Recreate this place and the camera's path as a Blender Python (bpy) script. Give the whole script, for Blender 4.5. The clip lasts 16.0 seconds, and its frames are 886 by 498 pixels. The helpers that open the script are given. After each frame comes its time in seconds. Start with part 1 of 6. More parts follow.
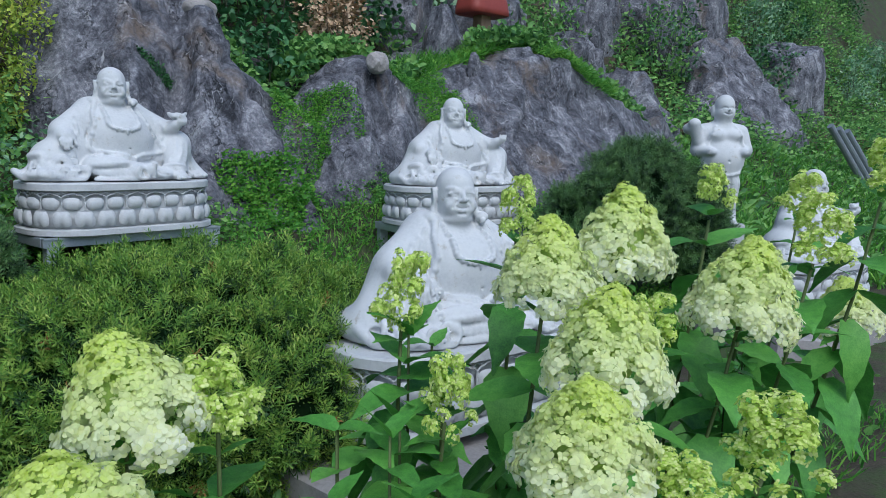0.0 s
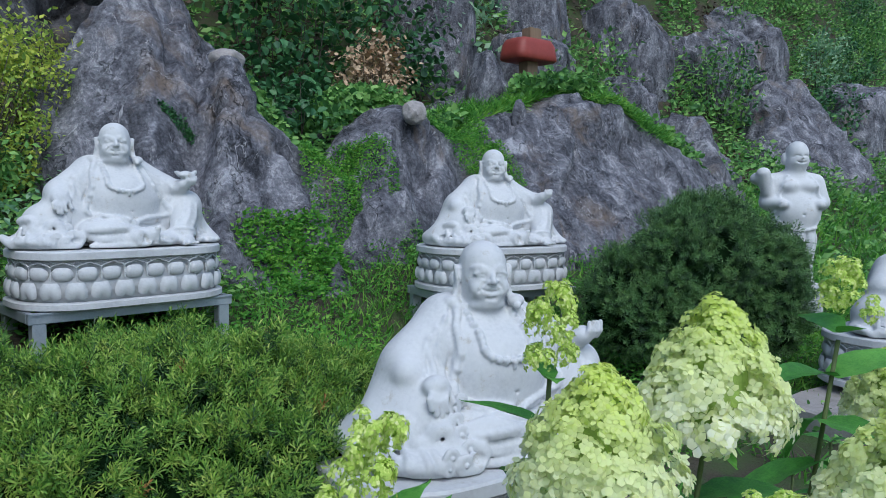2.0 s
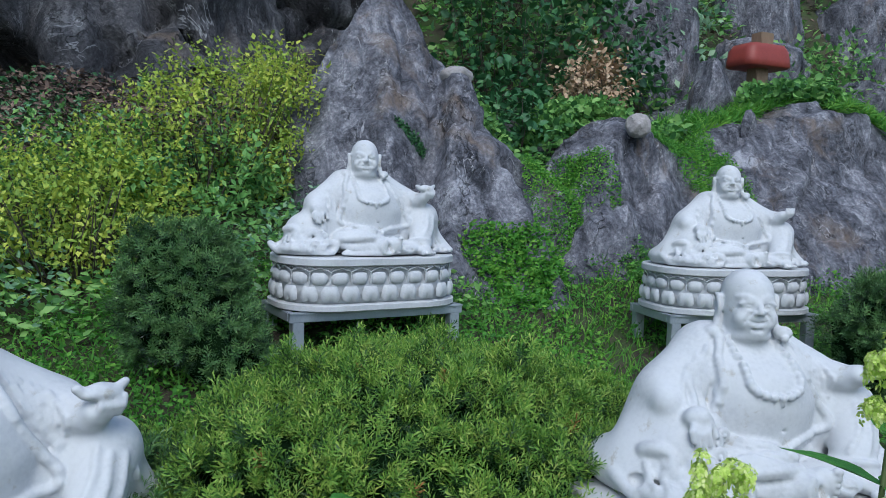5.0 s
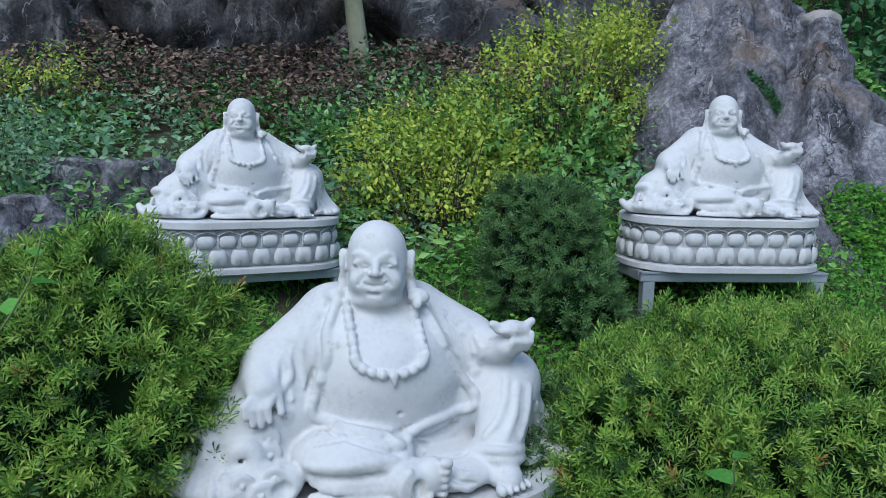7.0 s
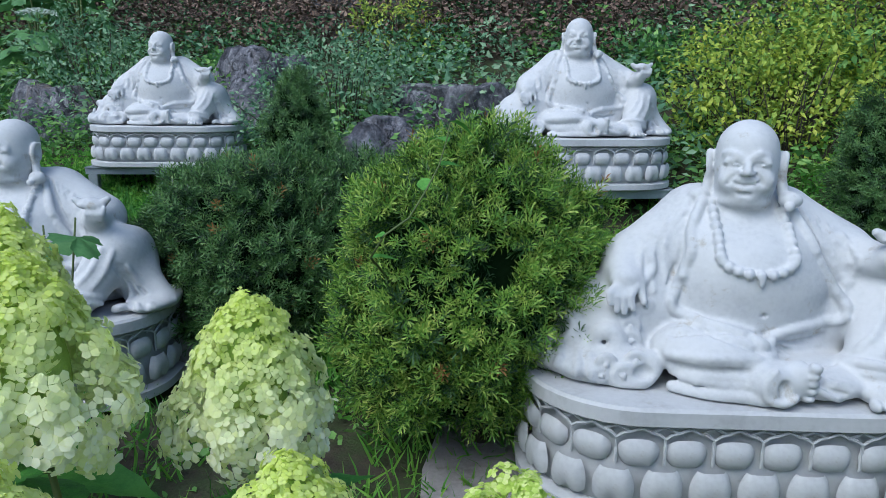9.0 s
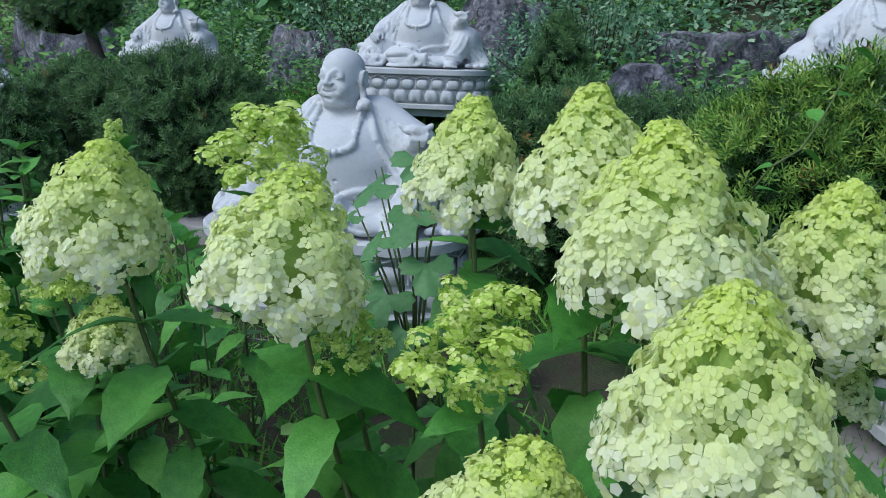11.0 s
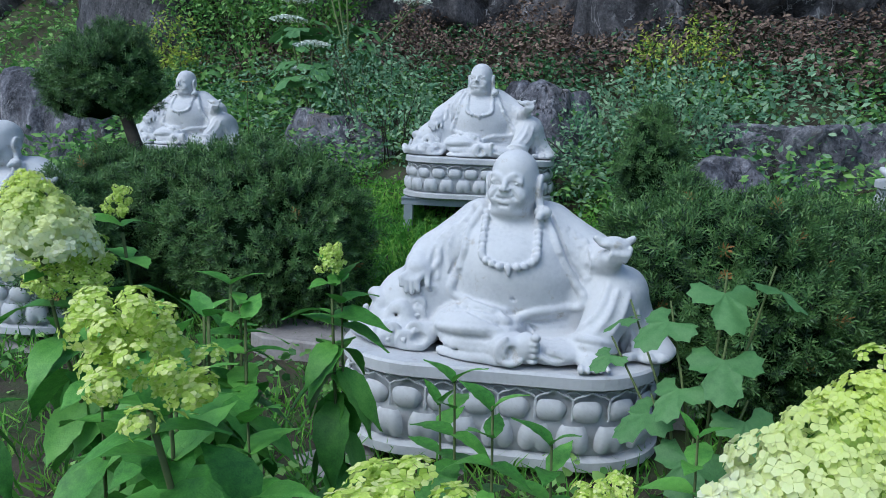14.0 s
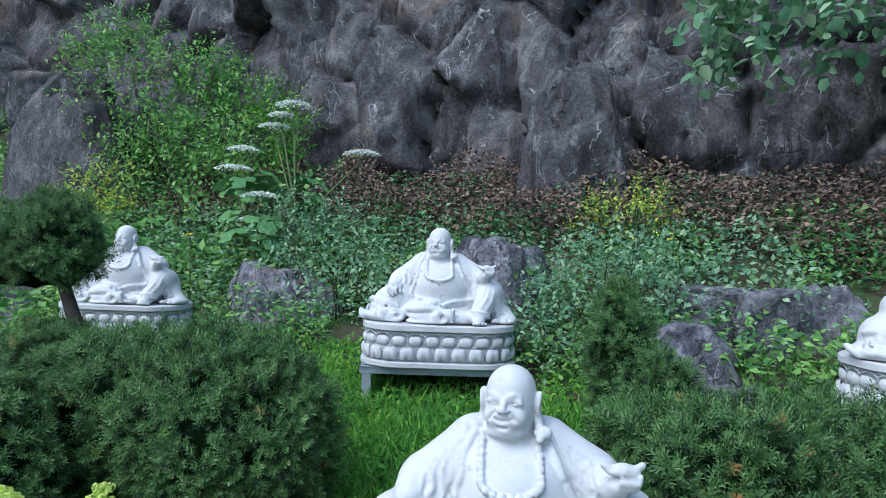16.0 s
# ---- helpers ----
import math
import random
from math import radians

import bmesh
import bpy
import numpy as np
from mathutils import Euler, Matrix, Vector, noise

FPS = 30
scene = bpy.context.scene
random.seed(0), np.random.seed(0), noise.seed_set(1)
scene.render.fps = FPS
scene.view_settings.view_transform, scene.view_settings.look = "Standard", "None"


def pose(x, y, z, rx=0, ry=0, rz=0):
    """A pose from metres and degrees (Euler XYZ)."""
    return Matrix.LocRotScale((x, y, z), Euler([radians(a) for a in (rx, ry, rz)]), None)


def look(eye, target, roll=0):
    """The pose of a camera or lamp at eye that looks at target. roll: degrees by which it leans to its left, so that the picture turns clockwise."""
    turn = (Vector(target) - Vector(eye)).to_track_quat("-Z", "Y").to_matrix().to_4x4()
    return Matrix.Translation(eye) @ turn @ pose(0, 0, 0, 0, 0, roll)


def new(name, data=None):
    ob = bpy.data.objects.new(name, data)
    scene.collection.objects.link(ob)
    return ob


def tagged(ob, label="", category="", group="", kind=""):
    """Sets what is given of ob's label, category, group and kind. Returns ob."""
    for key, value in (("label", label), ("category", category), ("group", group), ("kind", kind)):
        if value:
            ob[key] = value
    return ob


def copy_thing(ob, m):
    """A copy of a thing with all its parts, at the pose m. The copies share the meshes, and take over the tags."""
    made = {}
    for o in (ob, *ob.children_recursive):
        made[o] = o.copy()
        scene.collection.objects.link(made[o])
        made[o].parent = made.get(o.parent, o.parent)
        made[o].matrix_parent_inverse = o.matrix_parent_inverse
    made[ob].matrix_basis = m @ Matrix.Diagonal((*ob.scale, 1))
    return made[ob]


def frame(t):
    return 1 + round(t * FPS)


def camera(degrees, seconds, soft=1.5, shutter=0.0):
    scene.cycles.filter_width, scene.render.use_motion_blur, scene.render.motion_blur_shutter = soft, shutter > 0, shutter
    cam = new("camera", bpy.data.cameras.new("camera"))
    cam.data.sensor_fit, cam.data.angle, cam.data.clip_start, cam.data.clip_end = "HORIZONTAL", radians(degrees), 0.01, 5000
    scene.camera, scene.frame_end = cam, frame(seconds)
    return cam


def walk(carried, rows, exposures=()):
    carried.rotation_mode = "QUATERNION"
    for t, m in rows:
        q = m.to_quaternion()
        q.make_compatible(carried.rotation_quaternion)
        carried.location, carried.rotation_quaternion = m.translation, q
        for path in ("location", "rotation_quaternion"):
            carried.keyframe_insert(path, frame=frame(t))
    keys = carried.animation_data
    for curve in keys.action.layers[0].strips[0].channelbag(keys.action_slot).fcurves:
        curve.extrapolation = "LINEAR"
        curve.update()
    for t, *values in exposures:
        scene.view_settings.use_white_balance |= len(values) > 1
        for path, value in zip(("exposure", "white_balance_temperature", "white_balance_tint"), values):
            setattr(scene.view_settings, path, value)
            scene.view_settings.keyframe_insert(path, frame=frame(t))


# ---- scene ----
cam = camera(61.8, 16.0, soft=0.6)
PATH = [
    (0, (0.233, -0.249, 1.524), (1.558, 1.224, 1.249), 1.1),
    (0.5, (0.388, -0.043, 1.54), (1.73, 1.415, 1.269), 1.1),
    (1, (0.598, 0.055, 1.567), (1.928, 1.528, 1.312), 0.8),
    (1.5, (0.738, 0.138, 1.604), (1.99, 1.684, 1.399), 0.9),
    (2, (0.746, 0.177, 1.61), (1.972, 1.751, 1.455), 0.6),
    (2.5, (0.727, 0.184, 1.61), (1.949, 1.761, 1.466), 0.8),
    (3, (0.718, 0.189, 1.61), (1.934, 1.771, 1.466), 1.3),
    (5.3, (0.478, 0.267, 1.666), (1.156, 2.142, 1.511), 2.0),
    (5.5, (0.445, 0.265, 1.668), (1.051, 2.164, 1.503), 2.3),
    (6, (0.326, 0.272, 1.647), (0.669, 2.234, 1.452), 2.3),
    (6.5, (0.249, 0.271, 1.636), (0.38, 2.253, 1.4), 1.7),
    (7, (0.213, 0.26, 1.63), (0.207, 2.242, 1.361), 1.5),
    (7.5, (0.161, 0.25, 1.618), (0.034, 2.224, 1.323), 1.5),
    (8, (0.126, 0.233, 1.624), (-0.122, 2.192, 1.304), 1.6),
    (8.5, (0.068, 0.159, 1.581), (-0.359, 2.084, 1.251), 1.6),
    (9, (0.007, 0.079, 1.499), (-0.744, 1.88, 1.059), 0.5),
    (9.5, (-0.084, -0.044, 1.44), (-0.971, 1.663, 0.889), 0.7),
    (10, (-0.212, -0.186, 1.407), (-1.183, 1.456, 0.809), 0.5),
    (10.2, (-0.262, -0.228, 1.401), (-1.251, 1.4, 0.792), 0.5),
    (12.3, (-1.011, -0.261, 1.36), (-2.328, 1.188, 0.952), 3.2),
    (12.5, (-1.085, -0.24, 1.364), (-2.395, 1.216, 0.958), 2.9),
    (13, (-1.305, -0.269, 1.394), (-2.568, 1.23, 0.996), 2.7),
    (13.5, (-1.546, -0.429, 1.445), (-2.676, 1.18, 1.077), 2.1),
    (14, (-1.673, -0.448, 1.446), (-2.683, 1.242, 1.096), 2.1),
    (14.5, (-1.847, -0.377, 1.47), (-2.751, 1.373, 1.129), 2.2),
    (15, (-1.945, -0.363, 1.492), (-2.786, 1.423, 1.164), 1.9),
    (15.5, (-1.989, -0.384, 1.54), (-2.821, 1.406, 1.221), 1.8),
    (16, (-2.02, -0.386, 1.827), (-2.884, 1.417, 1.793), 1.9),
]
walk(cam, [(t, look(eye, target, roll)) for t, eye, target, roll in PATH], [(0, .22, 5500, 5), (3, .26, 5500, 5), (6, .34, 5500, 5), (9, .38, 5500, 5), (10.2, .24, 5500, 5), (12.5, .33, 5450, 5), (15.5, .37, 5450, 5), (16, .78, 5450, 5)])

# ---------------------------------------------------------------- light
world = bpy.data.worlds.new("sky")
scene.world = world
world.use_nodes = True
wn = world.node_tree
sky = wn.nodes.new("ShaderNodeTexSky")
sky.sky_type = 'NISHITA'
sky.sun_disc = False
SUN_EL, SUN_AZ = radians(52), radians(200)
sky.sun_elevation, sky.sun_rotation = SUN_EL, SUN_AZ
sky.air_density, sky.dust_density = 1.0, 3.0
wn.links.new(sky.outputs[0], wn.nodes["Background"].inputs[0])
wn.nodes["Background"].inputs[1].default_value = 0.14
sun_data = bpy.data.lights.new("sun", 'SUN')
sun_data.energy, sun_data.angle, sun_data.color = 1.0, radians(40), (1.0, 0.97, 0.92)
sun = new("sun", sun_data)
sun_way = Vector((math.sin(SUN_AZ) * math.cos(SUN_EL), math.cos(SUN_AZ) * math.cos(SUN_EL), math.sin(SUN_EL)))
sun.matrix_world = look(sun_way * 30, (0, 0, 0))


# ---------------------------------------------------------------- materials
def mat(name, colors, rough=0.8, scale=8.0, fine=60.0, bump=0.3, bump_dist=0.01, island=0.0, rand=0.0,
        metal=0.0, spec=0.4, trans=0.0, stretch=(1, 1, 1), dirt=None, dirt_scale=3.0, dirt_at=(0.55, 0.7), zgrad=None, slant=0.0, span=0.5):
    """A procedural surface: a colour ramp over two scales of noise, per-island change, stains, fine relief."""
    m = bpy.data.materials.new(name)
    m.use_nodes = True
    n, l = m.node_tree.nodes, m.node_tree.links
    b = n["Principled BSDF"]
    co = n.new("ShaderNodeTexCoord")
    mp = n.new("ShaderNodeMapping")
    mp.inputs["Scale"].default_value = stretch
    mp.inputs["Rotation"].default_value = (0, radians(slant), 0)
    l.new(co.outputs["Object"], mp.inputs[0])
    t1 = n.new("ShaderNodeTexNoise")
    t1.inputs["Scale"].default_value, t1.inputs["Detail"].default_value, t1.inputs["Roughness"].default_value = scale, 8, 0.6
    l.new(mp.outputs[0], t1.inputs["Vector"])
    t2 = n.new("ShaderNodeTexNoise")
    t2.inputs["Scale"].default_value, t2.inputs["Detail"].default_value = fine, 5
    l.new(mp.outputs[0], t2.inputs["Vector"])
    mix = n.new("ShaderNodeMath")
    mix.operation = 'MULTIPLY_ADD'
    mix.inputs[1].default_value = 0.35
    l.new(t2.outputs[0], mix.inputs[0])
    sc = n.new("ShaderNodeMath")
    sc.operation = 'MULTIPLY'
    sc.inputs[1].default_value = 0.65
    l.new(t1.outputs[0], sc.inputs[0])
    l.new(sc.outputs[0], mix.inputs[2])
    val = mix.outputs[0]
    if island or rand:
        src = n.new("ShaderNodeNewGeometry").outputs["Random Per Island"] if island else n.new("ShaderNodeObjectInfo").outputs["Random"]
        amount = island or rand
        mr = n.new("ShaderNodeMath")
        mr.operation = 'MULTIPLY_ADD'
        mr.inputs[1].default_value = amount
        l.new(src, mr.inputs[0])
        sb = n.new("ShaderNodeMath")
        sb.operation = 'SUBTRACT'
        sb.inputs[1].default_value = amount / 2
        l.new(val, sb.inputs[0])
        l.new(sb.outputs[0], mr.inputs[2])
        val = mr.outputs[0]
    ramp = n.new("ShaderNodeValToRGB")
    while len(ramp.color_ramp.elements) < len(colors):
        ramp.color_ramp.elements.new(0.5)
    for i, c in enumerate(colors):
        e = ramp.color_ramp.elements[i]
        e.position = 0.5 - span / 2 + span * i / max(1, len(colors) - 1)
        e.color = (*c, 1)
    l.new(val, ramp.inputs[0])
    col = ramp.outputs[0]
    if zgrad:
        sep = n.new("ShaderNodeSeparateXYZ")
        l.new(co.outputs["Object"], sep.inputs[0])
        rg = n.new("ShaderNodeMapRange")
        rg.inputs[1].default_value, rg.inputs[2].default_value = zgrad[0], zgrad[1]
        ad = n.new("ShaderNodeMath")
        ad.operation = 'MULTIPLY_ADD'
        ad.inputs[1].default_value = (zgrad[1] - zgrad[0]) * 0.9
        l.new(val, ad.inputs[0])
        sub = n.new("ShaderNodeMath")
        sub.operation = 'SUBTRACT'
        sub.inputs[1].default_value = (zgrad[1] - zgrad[0]) * 0.45
        l.new(sep.outputs[2], sub.inputs[0])
        l.new(sub.outputs[0], ad.inputs[2])
        l.new(ad.outputs[0], rg.inputs[0])
        mc = n.new("ShaderNodeMixRGB")
        l.new(rg.outputs[0], mc.inputs[0])
        l.new(col, mc.inputs[1])
        mc.inputs[2].default_value = (*zgrad[2], 1)
        col = mc.outputs[0]
    if dirt:
        t3 = n.new("ShaderNodeTexNoise")
        t3.inputs["Scale"].default_value, t3.inputs["Detail"].default_value, t3.inputs["Roughness"].default_value = dirt_scale, 10, 0.7
        l.new(mp.outputs[0], t3.inputs["Vector"])
        dr = n.new("ShaderNodeMapRange")
        dr.inputs[1].default_value, dr.inputs[2].default_value = dirt_at
        l.new(t3.outputs[0], dr.inputs[0])
        mc = n.new("ShaderNodeMixRGB")
        l.new(dr.outputs[0], mc.inputs[0])
        l.new(col, mc.inputs[1])
        mc.inputs[2].default_value = (*dirt, 1)
        col = mc.outputs[0]
    l.new(col, b.inputs["Base Color"])
    b.inputs["Roughness"].default_value = rough
    b.inputs["Metallic"].default_value = metal
    b.inputs["Specular IOR Level"].default_value = spec
    if bump:
        bp = n.new("ShaderNodeBump")
        bp.inputs["Strength"].default_value, bp.inputs["Distance"].default_value = bump, bump_dist
        l.new(mix.outputs[0], bp.inputs["Height"])
        l.new(bp.outputs[0], b.inputs["Normal"])
    if trans:
        tr = n.new("ShaderNodeBsdfTranslucent")
        l.new(col, tr.inputs[0])
        ms = n.new("ShaderNodeMixShader")
        ms.inputs[0].default_value = trans
        l.new(b.outputs[0], ms.inputs[1])
        l.new(tr.outputs[0], ms.inputs[2])
        l.new(ms.outputs[0], n["Material Output"].inputs[0])
    return m


def rock_mat(name, colors, k):
    """Weathered rock: mottled greys along a slanting grain, dark cracks, thin pale veins, ochre and lichen stains."""
    m = bpy.data.materials.new(name)
    m.use_nodes = True
    n, l = m.node_tree.nodes, m.node_tree.links
    b = n["Principled BSDF"]
    co = n.new("ShaderNodeTexCoord")
    mp = n.new("ShaderNodeMapping")
    mp.inputs["Rotation"].default_value = (radians(10), radians(32), 0)
    mp.inputs["Scale"].default_value = (1.5 * k, 1.2 * k, .85 * k)
    l.new(co.outputs["Object"], mp.inputs[0])

    def tex(scale, detail, rough, vec=None, warp=0.0):
        t = n.new("ShaderNodeTexNoise")
        t.inputs["Scale"].default_value, t.inputs["Detail"].default_value = scale, detail
        t.inputs["Roughness"].default_value, t.inputs["Distortion"].default_value = rough, warp
        l.new(vec or mp.outputs[0], t.inputs["Vector"])
        return t.outputs[0]

    def span(src, a, c, lo=0.0, hi=1.0):
        r = n.new("ShaderNodeMapRange")
        r.inputs[1].default_value, r.inputs[2].default_value, r.inputs[3].default_value, r.inputs[4].default_value = a, c, lo, hi
        l.new(src, r.inputs[0])
        return r.outputs[0]

    def calc(op, x, y):
        q = n.new("ShaderNodeMath")
        q.operation = op
        for i, v in enumerate((x, y)):
            if isinstance(v, float):
                q.inputs[i].default_value = v
            else:
                l.new(v, q.inputs[i])
        return q.outputs[0]

    def over(fac, low, colour):
        q = n.new("ShaderNodeMixRGB")
        l.new(fac, q.inputs[0])
        l.new(low, q.inputs[1])
        q.inputs[2].default_value = (*colour, 1)
        return q.outputs[0]

    mottle = tex(2.2, 13, .68, warp=.6)
    grit = tex(26, 7, .75, co.outputs["Object"])
    tone = calc('ADD', calc('MULTIPLY', mottle, .62), calc('MULTIPLY', grit, .38))
    ramp = n.new("ShaderNodeValToRGB")
    while len(ramp.color_ramp.elements) < len(colors):
        ramp.color_ramp.elements.new(.5)
    for i, c in enumerate(colors):
        ramp.color_ramp.elements[i].position = .385 + .23 * i / (len(colors) - 1)
        ramp.color_ramp.elements[i].color = (*c, 1)
    l.new(tone, ramp.inputs[0])
    col = ramp.outputs[0]
    col = over(span(tex(.75, 8, .65, warp=.8), .56, .70, 0, .65), col, (.20, .145, .10))
    col = over(span(tex(5.5, 10, .75), .60, .70, 0, .5), col, (.34, .345, .35))
    vein = calc('ABSOLUTE', calc('SUBTRACT', tex(1.5, 5, .55, warp=1.2), .5), 0.0)
    vein = calc('MULTIPLY', span(vein, .0, .010, 1, 0), span(tex(2.6, 3, .5), .48, .62))
    col = over(calc('MULTIPLY', vein, .75), col, (.46, .46, .47))
    vo = n.new("ShaderNodeTexVoronoi")
    vo.feature = 'DISTANCE_TO_EDGE'
    vo.inputs["Scale"].default_value = 1.9
    bend = n.new("ShaderNodeVectorMath")
    bend.operation = 'MULTIPLY_ADD'
    nv = n.new("ShaderNodeTexNoise")
    nv.inputs["Scale"].default_value, nv.inputs["Detail"].default_value = 2.4, 6
    l.new(mp.outputs[0], nv.inputs["Vector"])
    l.new(nv.outputs[1], bend.inputs[0])
    bend.inputs[1].default_value = (1.6, 1.6, 1.6)
    l.new(mp.outputs[0], bend.inputs[2])
    l.new(bend.outputs[0], vo.inputs["Vector"])
    crack = calc('MULTIPLY', span(vo.outputs["Distance"], .0, .030, 1, 0), span(tex(1.3, 3, .5), .46, .60))
    col = over(calc('MULTIPLY', crack, .7), col, (.015, .015, .016))
    l.new(col, b.inputs["Base Color"])
    b.inputs["Roughness"].default_value = .78
    b.inputs["Specular IOR Level"].default_value = .35
    height = calc('SUBTRACT', calc('ADD', mottle, calc('MULTIPLY', grit, .16)), calc('MULTIPLY', crack, .35))
    bp = n.new("ShaderNodeBump")
    bp.inputs["Strength"].default_value, bp.inputs["Distance"].default_value = .9, .075
    l.new(height, bp.inputs["Height"])
    l.new(bp.outputs[0], b.inputs["Normal"])
    return m


M = dict(
    marble=mat("white_marble", [(.43, .445, .46), (.545, .555, .565), (.60, .61, .62)], rough=.75, scale=5, fine=60, bump=.4, bump_dist=.006, spec=.25,
               dirt=(.33, .29, .22), dirt_scale=9, dirt_at=(.60, .74)),
    pedestal=mat("carved_marble", [(.38, .385, .395), (.50, .51, .52), (.57, .58, .59)], rough=.6, scale=6, fine=50, bump=.2, bump_dist=.004,
                 dirt=(.30, .27, .22), dirt_scale=9, dirt_at=(.60, .78)),
    steel=mat("galvanised_steel", [(.30, .33, .37), (.40, .44, .48), (.46, .49, .53)], rough=.5, scale=12, fine=90, bump=.1, metal=.6, dirt=(.2, .16, .12), dirt_at=(.6, .75)),
    rock=rock_mat("grey_rock", [(.018, .019, .024), (.075, .076, .090), (.165, .165, .188), (.36, .36, .385)], 1.25),
    cliff=rock_mat("dark_cliff", [(.007, .007, .009), (.034, .034, .038), (.085, .083, .090), (.19, .185, .19)], .7),
    soil=mat("soil", [(.02, .017, .012), (.05, .042, .028), (.09, .075, .05)], rough=1, scale=6, fine=60, bump=.8, bump_dist=.03, dirt=(.045, .075, .02), dirt_scale=2.5, dirt_at=(.45, .6)),
    paver=mat("flagstone", [(.18, .16, .15), (.30, .28, .27), (.38, .36, .35)], rough=.85, scale=5, fine=60, bump=.4, dirt=(.13, .12, .09), dirt_at=(.55, .75)),
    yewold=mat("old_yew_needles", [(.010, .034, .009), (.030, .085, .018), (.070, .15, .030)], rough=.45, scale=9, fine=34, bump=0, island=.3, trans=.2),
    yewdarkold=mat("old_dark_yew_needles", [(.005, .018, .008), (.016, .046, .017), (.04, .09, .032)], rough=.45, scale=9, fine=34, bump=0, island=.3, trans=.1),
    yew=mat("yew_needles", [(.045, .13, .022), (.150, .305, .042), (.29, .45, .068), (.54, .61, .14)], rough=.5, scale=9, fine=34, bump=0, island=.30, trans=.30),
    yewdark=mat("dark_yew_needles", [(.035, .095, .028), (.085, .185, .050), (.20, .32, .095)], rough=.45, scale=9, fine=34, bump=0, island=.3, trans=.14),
    # near-black colour standing in for the shade deep between yew sprigs
    yewshade=mat("bush_gap_shade", [(.004, .010, .004), (.010, .024, .008)], rough=1, bump=.6, spec=0),
    brownbit=mat("dry_sprig", [(.22, .10, .03), (.32, .17, .05)], rough=.8, bump=0, island=.3),
    hleaf=mat("hydrangea_leaf", [(.050, .17, .028), (.105, .31, .046), (.18, .43, .072)], rough=.5, scale=7, fine=45, bump=.3, rand=.35, trans=.22),
    stem=mat("green_stem", [(.07, .10, .03), (.12, .16, .05)], rough=.7),
    floret=mat("panicle_florets", [(.84, .88, .46), (.93, .94, .70), (.96, .96, .88)], rough=.6, scale=18, fine=90, bump=0, island=.5, trans=.48, zgrad=(-.30, .50, (.74, .84, .20))),
    floretgreen=mat("young_panicle_florets", [(.46, .62, .09), (.66, .80, .18), (.84, .88, .40)], rough=.6, scale=18, fine=90, bump=0, island=.5, trans=.40),
    weed=mat("weed_leaves", [(.06, .17, .045), (.16, .35, .08), (.31, .52, .14)], rough=.6, scale=.9, fine=9, bump=0, island=.5, trans=.35),
    bluegreen=mat("blue_green_leaves", [(.10, .23, .12), (.21, .38, .21), (.38, .53, .32)], rough=.6, scale=.9, fine=9, bump=0, island=.5, trans=.35),
    lawn=mat("ground_cover", [(.055, .19, .025), (.11, .31, .035), (.24, .46, .06)], rough=.7, scale=1.5, fine=12, bump=0, island=.4, trans=.35),
    yellow=mat("yellow_green_leaves", [(.17, .31, .055), (.40, .52, .075), (.68, .70, .11)], rough=.6, scale=2.2, fine=12, bump=0, island=.4, trans=.38),
    dry=mat("dry_ivy", [(.05, .034, .028), (.125, .085, .065), (.26, .185, .14)], rough=.9, scale=1.5, fine=12, bump=0, island=.5),
    tan=mat("withered_leaves", [(.26, .17, .10), (.44, .31, .19), (.56, .42, .28)], rough=.9, scale=3, fine=12, bump=0, island=.5),
    ivy=mat("dark_ivy", [(.022, .085, .032), (.05, .15, .05), (.09, .22, .07)], rough=.5, scale=1.2, fine=12, bump=0, island=.4, trans=.12),
    wood=mat("weathered_wood", [(.16, .11, .07), (.28, .20, .13)], rough=.9, stretch=(1, 1, .2)),
    bark=mat("pale_bark", [(.14, .15, .10), (.24, .25, .17), (.32, .33, .24)], rough=.9, scale=8, fine=40, stretch=(1, 1, .4)),
    darkbark=mat("dark_bark", [(.03, .025, .02), (.07, .06, .045)], rough=.95),
    red=mat("red_metal", [(.20, .035, .025), (.30, .055, .04)], rough=.5, scale=6),
    umbel=mat("white_umbel", [(.72, .78, .72), (.86, .9, .84)], rough=.8, bump=0, island=.4, trans=.2),
    yflower=mat("yellow_petals", [(.75, .5, .02), (.85, .62, .04)], rough=.6, bump=0),
    pipe=mat("grey_pipe", [(.18, .20, .23), (.28, .30, .34)], rough=.5, metal=.3),
)


# ---------------------------------------------------------------- mesh helpers
def np_mesh(name, verts, faces, material, smooth=False):
    """A mesh from arrays of corners and of equal-sided faces."""
    verts, faces = np.asarray(verts, np.float32), np.asarray(faces, np.int32)
    me = bpy.data.meshes.new(name)
    k = faces.shape[1]
    me.vertices.add(len(verts))
    me.vertices.foreach_set("co", verts.ravel())
    me.loops.add(faces.size)
    me.loops.foreach_set("vertex_index", faces.ravel())
    me.polygons.add(len(faces))
    me.polygons.foreach_set("loop_start", np.arange(0, faces.size, k, dtype=np.int32))
    me.update(calc_edges=True)
    me.validate()
    if smooth:
        me.polygons.foreach_set("use_smooth", np.ones(len(me.polygons), bool))
    me.materials.append(material)
    return me


def obj(name, me, parent=None, m=None, label=""):
    ob = new(name, me)
    if parent:
        ob.parent = parent
    if m is not None:
        ob.matrix_basis = m
    return tagged(ob, label)


def part(name, bm, material, parent, label="", smooth=True):
    me = bpy.data.meshes.new(name)
    bm.to_mesh(me)
    bm.free()
    me.materials.append(material)
    if smooth:
        me.polygons.foreach_set("use_smooth", np.ones(len(me.polygons), bool))
    return obj(name, me, parent, None, label)


